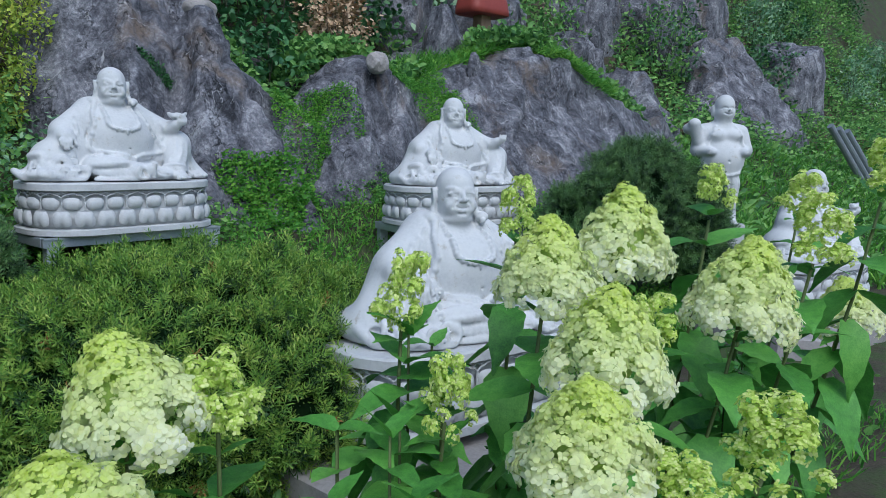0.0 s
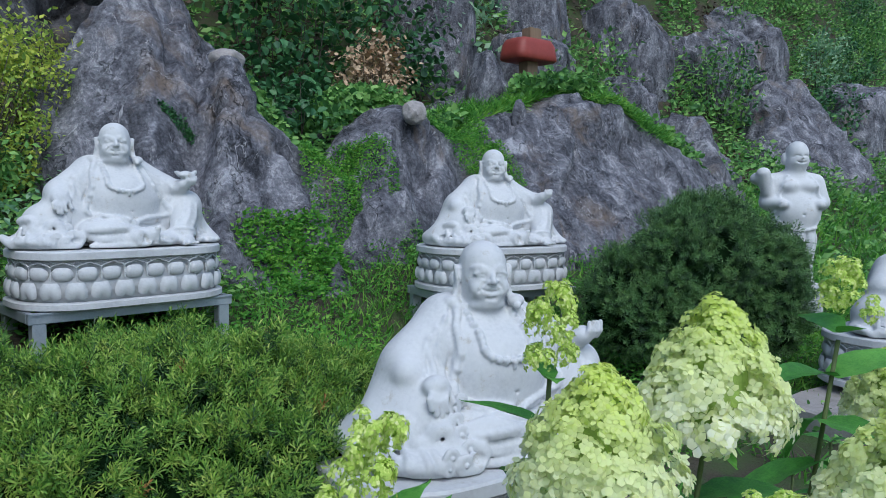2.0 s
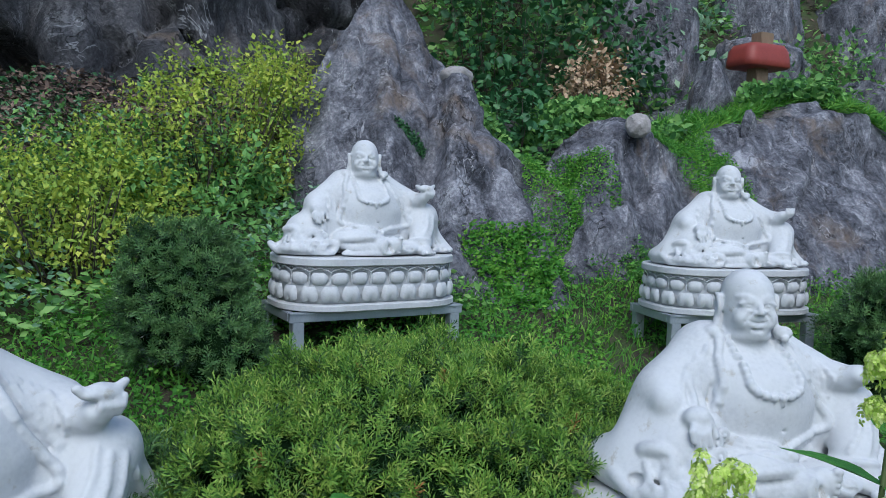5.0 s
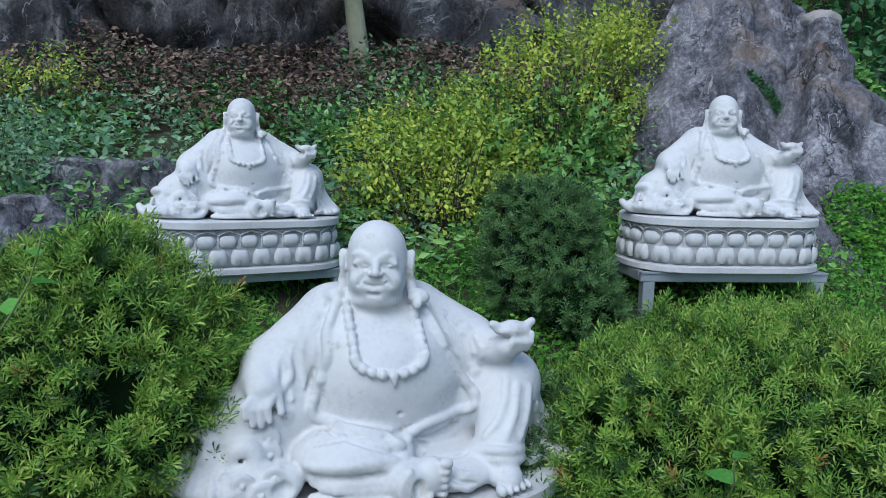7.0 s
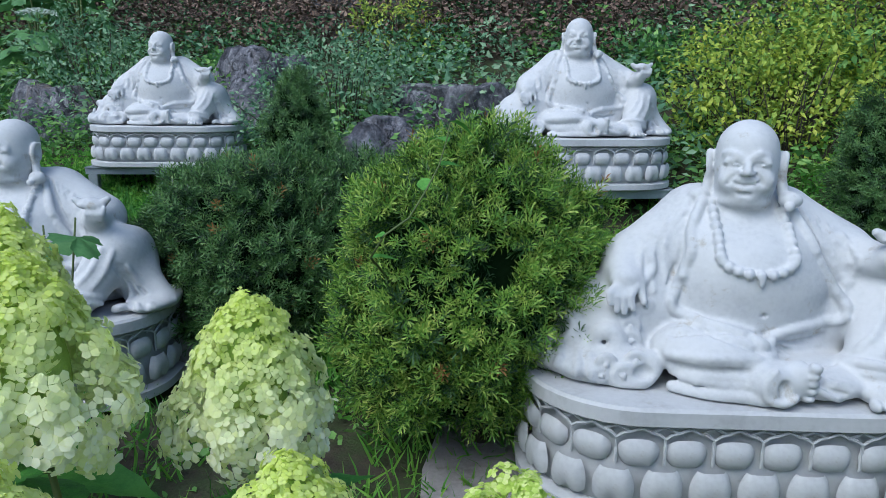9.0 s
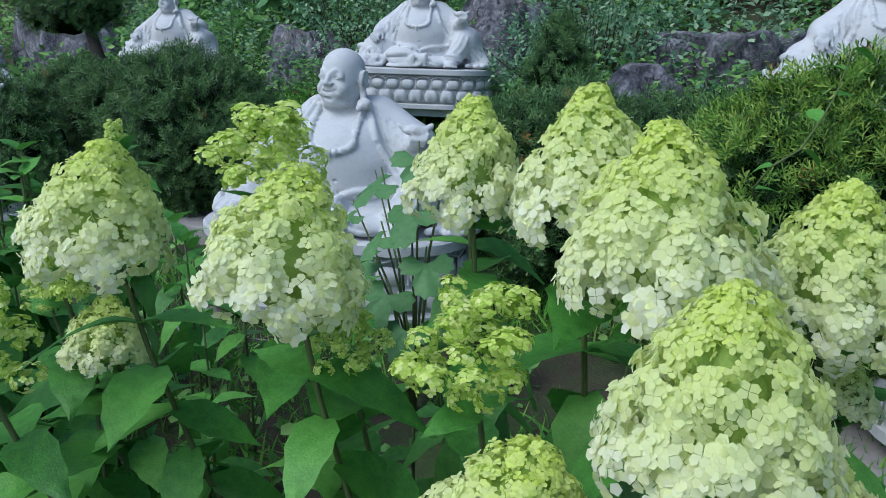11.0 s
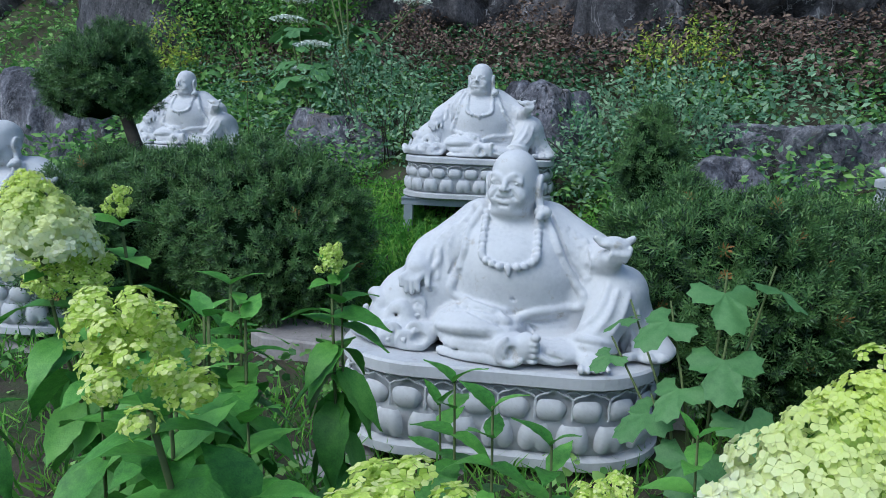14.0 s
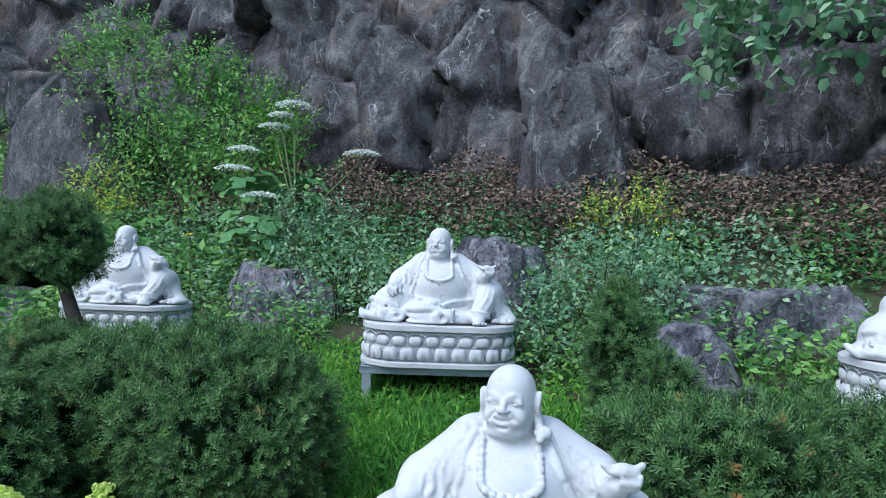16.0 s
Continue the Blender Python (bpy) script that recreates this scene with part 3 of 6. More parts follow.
def seated_figure(h, open_pose=False):
    """The laughing figure with one knee raised, leaning on a sack of coins."""
    ell, cap, line, front, skin = carver((-.74, -.46, -.02), (.74, .36, .86), h)

    def chain(pts, r, k=.010, cut=False, steps=4, r1=None):
        """A rounded cord through places in space."""
        pts = [np.array(p, float) for p in pts]
        q = []
        for i in range(len(pts) - 1):
            a, b, c, e = pts[max(i - 1, 0)], pts[i], pts[i + 1], pts[min(i + 2, len(pts) - 1)]
            for t in np.linspace(0, 1, steps, endpoint=i == len(pts) - 2):
                q.append(.5 * (2 * b + (c - a) * t + (2 * a - 5 * b + 4 * c - e) * t * t + (3 * b - a - 3 * c + e) * t ** 3))
        for i, (a, b) in enumerate(zip(q, q[1:])):
            s = r if r1 is None else r + (r1 - r) * i / len(q)
            cap(a, b, s, s, k, cut)

    # trunk, sloping shoulders, chest and belly
    ell((-.01, .08, .33), (.27, .18, .24), .05)
    cap((-.12, .06, .475), (.10, .06, .475), .10, .10, .05)
    ell((0, .02, .17), (.30, .22, .17), .05)
    for s in (-1, 1):
        ell((s * .085 - .012, -.055, .400), (.125, .092, .095), .06)
    ell((.012, -.070, .285), (.235, .150, .150), .05)
    ell((-.005, -.075, .355), (.17, .125, .10), .06)
    ell((0, .07, .07), (.48, .24, .115), .05)
    # his right arm in a wide sleeve, reaching down to the sack
    cap((-.15, .06, .462), (-.335, .02, .325), .112, .100, .05)
    cap((-.335, .02, .325), (-.385, -.06, .315), .098, .060, .04)
    cap((-.22, .04, .35), (-.33, .0, .19), .12, .11, .05)
    ell((-.30, .02, .20), (.13, .16, .15), .05)
    # his left arm, forearm raised on the knee
    cap((.14, .06, .462), (.315, .025, .372), .114, .098, .05)
    cap((.315, .02, .37), (.37, -.145, .385), .088, .050, .04)
    cap((.24, .03, .36), (.30, -.05, .22), .11, .07, .05)
    # the sack and the cloth spread round it
    sx, sy = (.085, -.075) if open_pose else (0.0, 0.0)
    if open_pose:
        cap((-.28, .08, .30), (-.44, .0, .10), .12, .13, .06)
        ell((-.42, .03, .06), (.20, .24, .10), .05)
    ell((-.42 + sx, .01 + sy, .13), (.155, .18, .155), .05)
    cap((-.39 + sx, -.03 + sy, .235), (-.52 + sx, -.04 + sy, .10), .065, .07, .05)
    ell((-.50 + sx, -.045 + sy, .045), (.165, .205, .062), .04)
    ell((-.40 + sx, -.12 + sy, .05), (.13, .14, .075), .04)
    # the folded leg
    ell((-.125, -.19, .105), (.185, .145, .095), .018, rz=-8)
    cap((-.17, -.25, .065), (.03, -.315, .065), .072, .058, .02)
    # the raised leg
    cap((.20, .02, .14), (.42, -.08, .255), .13, .105, .04)
    cap((.428, -.10, .262), (.335, -.225, .10), .100, .078, .02)
    ell((.325, -.235, .085), (.088, .078, .042), .018)
    ell((.47, -.02, .16), (.085, .14, .175), .04)
    cap((.50, -.05, .15), (.595, -.08, .035), .06, .055, .05)
    ell((.555, -.06, .028), (.105, .18, .040), .03)
    ell((.17, -.20, .045), (.16, .17, .055), .03)
    # folds of the sleeves: long curves that hang from the shoulders
    for i, (x0, z0, x1, z1, x2, z2) in enumerate(((-.165, .530, -.215, .43, -.205, .30), (-.205, .510, -.262, .41, -.250, .27), (-.245, .480, -.300, .385, -.300, .27), (-.285, .445, -.335, .375, -.345, .315))):
        line([(x0, z0), (x1, z1), (x2, z2)], .0085, .007)
    line([(-.315, .395), (-.30, .345), (-.325, .300), (-.36, .275)], .011, .008)
    for i in range(6):
        a = i / 5
        line([(.155 + .125 * a, .525 - .075 * a), (.200 + .105 * a, .43 - .030 * a), (.225 + .085 * a, .335 + .012 * a), (.262 + .045 * a, .265 + .045 * a)], .0080, .006)
    # folds of the trousers: shin, cuff and the cloth behind the shin
    for a, b, c in (((.375, .30), (.345, .22), (.275, .14)), ((.405, .28), (.375, .20), (.33, .14)), ((.45, .27), (.425, .19), (.385, .13))):
        line([a, b, c], .007, .014)
    chain([(.245, -.235, .095), (.285, -.305, .115), (.345, -.310, .105), (.405, -.255, .085)], .013, .010)
    chain([(.240, -.245, .070), (.290, -.315, .088), (.355, -.318, .078), (.410, -.260, .060)], .010, .010)
    for i in range(6):
        a = i / 5
        line([(.455 + .035 * a, .22 - .02 * a), (.475 + .045 * a, .12), (.455 + .155 * a, .03)], .0085, .012, cut=i % 2 == 0)
    wave = [(.44 + .030 * i, -.23 + .020 * i + .012 * (-1) ** i, .024 + .010 * (i % 2)) for i in range(8)]
    chain(wave, .014, .010, steps=3)
    # folds across the folded leg
    for i, (x0, z0, x1, z1, x2, z2, cut) in enumerate(((-.26, .165, -.12, .190, .02, .165, True), (-.28, .115, -.13, .128, .03, .125, False), (-.27, .085, -.12, .092, .02, .10, True), (-.26, .055, -.10, .050, .0, .065, False), (-.24, .035, -.10, .026, -.01, .04, True))):
        line([(x0, z0), (x1, z1), (x2, z2)], .008, .014, cut=cut)
    # fan of pleats below the belly
    for i in range(7):
        a = i / 6
        line([(.045, .150 - .006 * i), (.12 + .02 * a, .150 - .105 * a), (.20 + .03 * (1 - a), .165 - .145 * a)], .0065, .009, cut=i % 2 == 1)
    # edges of the open robe, the belt line under the belly
    line([(-.145, .545), (-.185, .47), (-.195, .38), (-.225, .29), (-.245, .235), (-.215, .205), (-.12, .192), (-.04, .172), (.0, .150)], .016, .006, out=.003)
    line([(-.170, .545), (-.212, .46), (-.222, .37), (-.252, .29)], .008, .007, cut=True)
    line([(.115, .545), (.155, .46), (.195, .37), (.255, .28), (.285, .235), (.270, .198), (.19, .186), (.10, .178), (.03, .150)], .016, .006, out=.003)
    line([(.135, .545), (.178, .46), (.220, .37), (.275, .29)], .008, .007, cut=True)
    line([(-.205, .190), (-.10, .168), (-.02, .14)], .007, .008, cut=True)
    # the navel
    ell((.012, front(.012, .225) - .002, .225), (.009, .014, .006), .008, cut=True)
    # hand on the sack, four fingers and thumb
    hx, hy, hz = (-.335, -.17, .285) if open_pose else (-.385, -.115, .305)
    ell((hx, hy, hz), (.052, .042, .042), .02)
    for i, (dx, dz) in enumerate(((-.055, -.062), (-.034, -.085), (-.010, -.090), (.014, -.078))):
        cap((hx - .030 + .020 * i, hy - .026, hz - .012), (hx + dx * .9 - .006, hy - .050, hz + dz * .5), .0145, .0135, .005)
        cap((hx + dx * .9 - .006, hy - .050, hz + dz * .5), (hx + dx, hy - .058, hz + dz), .0135, .0105, .004)
    cap((hx + .040, hy - .012, hz - .005), (hx + .050, hy - .045, hz - .060), .016, .012, .006)
    # coins spilling in a column, and one beside the thumb
    for cx, cz, r in ((-.365, .205, .034), (-.372, .165, .036), (-.370, .125, .037), (-.366, .085, .036), (-.365, .048, .036), (-.325, .225, .030), (-.405, .045, .040), (-.455, .075, .036), (-.47, .04, .030)):
        cx = cx + sx
        y0 = front(cx, cz)
        ell((cx, y0 - .004, cz), (r, .013, r), .003)
        ell((cx, y0 - .017, cz), (r * .72, .005, r * .72), .003, cut=True)
        ell((cx, y0 - .016, cz), (r * .26, .006, r * .26), .003)
    # frilled hems of the sack: an upper and a lower curling edge
    up_hem = [(-.605, -.05, .175), (-.575, -.10, .190), (-.545, -.13, .165), (-.555, -.15, .125), (-.52, -.17, .105), (-.485, -.175, .125), (-.475, -.185, .150), (-.445, -.195, .160), (-.425, -.20, .135), (-.43, -.21, .105), (-.405, -.215, .095)]
    up_hem = [(x + .012 + sx, y + .022 + sy, z - .008) for x, y, z in up_hem]
    chain(up_hem, .0125, .028)
    chain([(x + .008, y - .004, z - .026) for x, y, z in up_hem[2:6]], .012, .006, cut=True)
    chain([(x - .004, y - .006, z - .026) for x, y, z in up_hem[6:10]], .011, .006, cut=True)
    low_hem = [(-.675, .02, .075), (-.665, -.05, .045), (-.63, -.10, .018), (-.585, -.13, .040), (-.565, -.16, .058), (-.545, -.18, .022), (-.495, -.205, .012), (-.455, -.22, .022), (-.40, -.24, .012), (-.345, -.25, .022), (-.31, -.235, .055), (-.315, -.225, .080), (-.335, -.215, .088)]
    low_hem = [(x + sx, y + sy, z) for x, y, z in low_hem]
    chain(low_hem, .0150, .024)
    for c, r in (((-.640, -.07, .075), (.030, .030, .022)), ((-.600, -.12, .072), (.020, .025, .018)), ((-.520, -.19, .050), (.028, .024, .018)), ((-.345, -.262, .055), (.030, .022, .020)), ((-.575, -.125, .160), (.020, .025, .018)), ((-.515, -.185, .140), (.024, .022, .018))):
        ell((c[0] + sx, c[1] + sy, c[2]), r, .010, cut=True)
    for x0, x1, z0 in ((-.60, -.62, .13), (-.57, -.60, .11), (-.53, -.545, .09), (-.50, -.50, .09)):
        line([(x0 + sx, z0), ((x0 + x1) / 2 + sx, z0 - .03), (x1 + sx, z0 - .06)], .008, .012)
    # the bare sole of the folded leg, toes in a row, and the looped cuff beside it
    ell((.075, -.335, .072), (.042, .045, .062), .018)
    for i, r in enumerate((.0175, .0145, .0135, .0125, .011)):
        ell((.108 - .002 * i, -.368 + .002 * i, .122 - .0235 * i), (.020, .019, r), .004)
    ell((.0, -.345, .062), (.062, .048, .056), .016)
    chain([(-.002, -.372, .112), (-.030, -.380, .075), (-.020, -.384, .030), (.025, -.388, .020), (.058, -.380, .034)], .010, .008)
    ell((.026, -.398, .066), (.026, .030, .030), .008, cut=True)
    chain([(-.26, -.27, .018), (-.17, -.32, .014), (-.08, -.345, .022), (-.02, -.36, .014)], .018, .012)
    # the planted foot
    ell((.318, -.30, .036), (.058, .085, .040), .018)
    for i, r in enumerate((.0185, .0150, .0145, .0135, .0125)):
        ell((.280 + .0245 * i, -.385 + .004 * abs(i - 1) + .004 * i, .020), (r * .82, .026, r), .004)
    # hand with the boat-shaped ingot on the knee, or an open palm
    ell((.378, -.185, .405), (.045, .042, .040), .018)
    for i in range(4):
        cap((.365 + .019 * i, -.218, .405), (.372 + .020 * i, -.228, .428), .0125, .0115, .004)
        cap((.372 + .020 * i, -.228, .428), (.378 + .021 * i, -.222, .462 if open_pose else .452), .0115, .0095, .004)
    if not open_pose:
        chain([(.312, -.198, .484), (.340, -.200, .470), (.380, -.200, .464), (.420, -.200, .470), (.450, -.200, .488)], .0115, .010)
        ell((.380, -.200, .464), (.062, .036, .022), .008)
        ell((.380, -.200, .478), (.034, .026, .016), .010)
    # neck and head, turned a little to his right
    TURN = radians(-17)

    def hp(x, y, z):
        return (x * math.cos(TURN) - (y + .02) * math.sin(TURN) - .016, x * math.sin(TURN) + (y + .02) * math.cos(TURN) - .02, z)

    def hell(c, r, k=.02, cut=False):
        ell(hp(*c), r, k, cut, rz=math.degrees(TURN))

    def hline(pts, r, k, cut=False, out=0.0):
        line([(hp(x, -.135, z)[0], z) for x, z in pts], r, k, cut, out)

    cap((-.01, .0, .47), (-.012, -.01, .57), .088, .080, .03)
    hell((0, -.012, .700), (.093, .108, .096), .02)
    hell((0, -.030, .640), (.091, .100, .080), .03)
    hell((0, -.045, .592), (.080, .082, .046), .03)
    for s in (-1, 1):
        hell((s * .044, -.100, .617), (.036, .028, .032), .022)
    hell((0, -.100, .566), (.036, .026, .022), .022)
    hell((0, -.055, .548), (.078, .062, .026), .02)
    # long ears that end in round lobes on the shoulders
    for s in (-1, 1):
        hell((s * .100, .0, .655), (.015, .030, .046), .005)
        chain([hp(s * .106, .018, .690), hp(s * .112, -.018, .692), hp(s * .110, -.030, .650), hp(s * .108, -.020, .610)], .0085, .004)
        hell((s * .111, -.002, .660), (.006, .014, .024), .004, cut=True)
        cap(hp(s * .104, -.010, .625), hp(s * .112, -.018, .575), .0155, .017, .006)
        hell((s * .134, -.040, .556), (.036, .032, .027), .005)
    # brows, smiling eyes, nose and mouth
    for s in (-1, 1):
        hline([(s * .016, .688), (s * .040, .700), (s * .068, .688)], .0050, .012)
        hell((s * .040, -.110, .670), (.030, .016, .016), .014)
        hline([(s * .016, .664), (s * .030, .671), (s * .048, .671), (s * .066, .661)], .0042, .0025, cut=True, out=.001)
        hline([(s * .020, .656), (s * .040, .661), (s * .060, .655)], .0030, .004, cut=True)
    cap(hp(0, -.122, .682), hp(0, -.142, .652), .0085, .0115, .010)
    hell((0, -.144, .645), (.0135, .013, .0110), .004)
    for s in (-1, 1):
        hell((s * .0155, -.133, .642), (.0095, .011, .0080), .003)
        hline([(s * .026, .640), (s * .042, .624), (s * .050, .606)], .0040, .006, cut=True)
    hline([(-.038, .616), (-.020, .606), (0, .603), (.020, .606), (.038, .616)], .0046, .003, cut=True, out=.001)
    hline([(-.020, .595), (0, .591), (.020, .595)], .0055, .008, out=-.003)
    hline([(-.016, .580), (0, .578), (.016, .580)], .0040, .006, cut=True)
    # the string of beads
    beads = []
    for t in np.linspace(-1, 1, 25):
        u = abs(t)
        if u > .42:
            x, z = .106 + .004 * (1 - u), .398 + (u - .42) * .245
        else:
            x, z = .108 * math.sin(u / .42 * 1.5708), .398 - .046 * math.cos(u / .42 * 1.5708)
        beads.append((math.copysign(x, t) - .014, z))
    places = [(x, front(x, z) - .009, z) for x, z in beads]
    for i, p in enumerate(places):
        ell(p, (.0172 if i % 2 else .0160,) * 3, .001)
    ell((-.012, front(-.012, .338) - .002, .336), (.009, .011, .020), .003)
    return skin("statue")


def standing_figure():
    """The laughing figure upright, a staff and bundle over one shoulder."""
    ell, cap, line, front, skin = carver((-.42, -.32, -.02), (.42, .30, 1.50), .009)
    cap((0, 0, .03), (0, 0, .06), .20, .19, .03)
    cap((0, 0, .12), (0, 0, .55), .15, .19, .05)
    ell((0, -.04, .72), (.21, .18, .22), .05)
    ell((0, .02, .95), (.24, .15, .20), .06)
    for s in (-1, 1):
        cap((s * .19, .02, 1.02), (s * .225, -.02, .82), .085, .085, .05)
        cap((s * .225, -.02, .82), (s * .16, -.17, .80), .075, .045, .03)
        cap((s * .08, -.06, .10), (s * .09, -.06, .45), .07, .10, .04)
        ell((s * .08, -.14, .05), (.05, .09, .035), .02)
        ell((s * .08, -.10, .98), (.08, .06, .06), .04)
        ell((s * .105, 0, 1.25), (.018, .03, .06), .01)
    cap((-.27, -.06, .92), (-.32, -.10, 1.10), .05, .06, .03)
    ell((-.31, -.02, 1.05), (.09, .09, .07), .03)
    cap((0, 0, 1.08), (0, -.02, 1.16), .085, .085, .03)
    ell((0, -.03, 1.30), (.095, .11, .125), .02)
    ell((0, -.05, 1.22), (.095, .09, .075), .03)
    for s in (-1, 1):
        line([(s * .016, 1.275), (s * .040, 1.283), (s * .066, 1.27)], .006, .006, cut=True)
        line([(s * .10, 1.08), (s * .17, .90), (s * .20, .70), (s * .12, .55)], .012, .014)
    ell((0, -.155, 1.255), (.014, .014, .014), .006)
    line([(-.04, 1.222), (0, 1.207), (.04, 1.222)], .008, .006, cut=True)
    line([(-.17, .58), (0, .545), (.17, .58)], .014, .014)
    for i in range(7):
        x = -.15 + .05 * i
        line([(x, .50), (x * 1.05, .30), (x * .95, .12)], .010, .016, cut=i % 2 == 0)
    ell((0, -.22, .70), (.012, .02, .012), .008, cut=True)
    return skin("statue")


STATUE, STATUE_FAR = seated_figure(.0064), seated_figure(.0094)
STATUE_OPEN, STATUE_OPEN_FAR = seated_figure(.0066, True), seated_figure(.0094, True)
SLAB_W, SLAB_D = 1.27, .80


def outline(w, dep, r, n=72):
    """A rounded rectangle, walked at even steps: places and outward directions."""
    hw, hd = w / 2 - r, dep / 2 - r
    fine = []
    for cx, cy, a0 in ((hw, hd, 0), (-hw, hd, 90), (-hw, -hd, 180), (hw, -hd, 270)):
        for a in np.linspace(a0, a0 + 90, 24):
            fine.append((cx + r * math.cos(radians(a)), cy + r * math.sin(radians(a)), math.cos(radians(a)), math.sin(radians(a))))
    fine = np.array(fine + fine[:1])
    s = np.concatenate([[0], np.cumsum(np.linalg.norm(np.diff(fine[:, :2], axis=0), axis=1))])
    t = np.linspace(0, s[-1], n, endpoint=False)
    return np.stack([np.interp(t, s, fine[:, i]) for i in range(4)], -1)


def prism(bm, rings):
    """A stack of outlines: (inset, height) pairs closed at both ends."""
    loops = []
    for inset, z in rings:
        o = outline(SLAB_W - 2 * inset, SLAB_D - 2 * inset, .34 - min(inset, .1) * .8)
        loops.append([bm.verts.new((p[0], p[1], z)) for p in o])
    for a, b in zip(loops, loops[1:]):
        for i in range(len(a)):
            bm.faces.new((a[i], a[(i + 1) % len(a)], b[(i + 1) % len(a)], b[i]))
    bm.faces.new(loops[0][::-1])
    bm.faces.new(loops[-1])


def petal_mesh(name, w, hgt, upper):
    """A carved lotus petal: a swollen square shield, round above when it stands, notched like a heart when it hangs."""
    vs, fs = [], []
    nu, nv = 11, 9
    for j in range(nv):
        v = j / (nv - 1)
        for i in range(nu):
            u = 2 * i / (nu - 1) - 1
            wid = w / 2 * math.sin(math.pi * min(max((.10 + .66 * v) if upper else (.30 + .62 * v), 0), 1)) ** .30
            z = (v - .5) * hgt
            if not upper:
                z += (1 - v) ** 2 * (.016 * math.exp(-(u / .22) ** 2) + .012 * u ** 4)
            else:
                z -= v ** 2 * .022 * u ** 4
            swell = .030 * (max(0, 1 - abs(u) ** 3.4)) ** .55 * (math.sin(math.pi * (.06 + .88 * v))) ** .42
            if not upper:
                swell *= 1 - .35 * (1 - v) ** 3 * math.exp(-(u / .2) ** 2)
            vs.append((u * wid, -swell, z))
    for j in range(nv - 1):
        for i in range(nu - 1):
            a = j * nu + i
            fs.append((a, a + 1, a + nu + 1, a + nu))
    return np_mesh(name, vs, fs, M["pedestal"], True)


PETAL_UP = petal_mesh("petal", .118, .088, True)
PETAL_LOW = petal_mesh("petal", .120, .112, False)


def lotus_pedestal():
    ped = new("lotus_pedestal")
    bm = bmesh.new()
    prism(bm, [(.012, -.062), (0, -.055), (0, -.010), (.008, 0)])
    part("top_slab", bm, M["pedestal"], ped, smooth=False)
    bm = bmesh.new()
    prism(bm, [(.03, -.335), (.035, -.24), (.03, -.20), (.05, -.10), (.035, -.0625)])
    part("body", bm, M["pedestal"], ped)
    bm = bmesh.new()
    prism(bm, [(.0, -.39), (-.012, -.382), (-.012, -.345), (.02, -.3355)])
    part("base_slab", bm, M["pedestal"], ped, smooth=False)
    # pointed arches carved over the upper petals, meeting in a net under the slab
    bm = bmesh.new()
    o = outline(SLAB_W - .052, SLAB_D - .052, .315, 400)
    for i in range(25):
        for side in (-1, 1):
            pts = []
            for u, z in ((.0, -.071), (.18, -.084), (.40, -.092), (.48, -.106), (.50, -.150), (.50, -.192))[:6 if side > 0 else 4]:
                q = o[int(round((2 * i + side * 2 * u) * 8)) % 400]
                pts.append((q[0] + .004 * q[2], q[1] + .004 * q[3], z))
            tube(bm, pts, .0052, sides=5)
            q = o[int(round((2 * i + side * .42) * 8)) % 400], o[int(round((2 * i + side * 1.0) * 8)) % 400]
            tube(bm, [(q[0][0], q[0][1], -.090), (q[1][0], q[1][1], -.069)], .0045, sides=5)
    part("lattice_band", bm, M["pedestal"], ped, "carved band of pointed arches under the slab", smooth=False)
    for me, z, inset, shift in ((PETAL_UP, -.150, .032, 0), (PETAL_LOW, -.262, .020, .5)):
        o = outline(SLAB_W - 2 * inset, SLAB_D - 2 * inset, .32, 50)
        for i in range(25):
            p = o[(2 * i + int(shift * 2)) % 50]
            obj("petal", me, ped, pose(p[0], p[1], z, 0, 0, math.degrees(math.atan2(p[3], p[2])) + 90))
    return tagged(ped, "white carved marble pedestal with two rows of lotus petals", "pedestal", "pedestals")


def steel_stand(height):
    st = new("steel_stand")
    w, dep = 1.20, .62
    for sx in (-1, 1):
        for sy in (-1, 1):
            bm = bmesh.new()
            box(bm, (sx * (w / 2 - .037), sy * (dep / 2 - .037), height / 2 - .1), (.074, .074, height - .13 + .0 + .2), .004)
            part("leg", bm, M["steel"], st, smooth=False)
    for sy in (-1, 1):
        bm = bmesh.new()
        box(bm, (0, sy * (dep / 2 - .02), height - .033), (w + .04, .04, .062), .004)
        box(bm, (0, sy * (dep / 2 - .005), height - .008), (w + .04, .03, .012), .002)
        part("rail", bm, M["steel"], st, smooth=False)
    for sx in (-1, 1):
        bm = bmesh.new()
        box(bm, (sx * (w / 2 - .0), 0, height - .033), (.04, dep - .09, .060), .004)
        part("cross_rail", bm, M["steel"], st, smooth=False)
    return tagged(st, "grey galvanised steel frame stand carrying a pedestal", "stand", "stands")


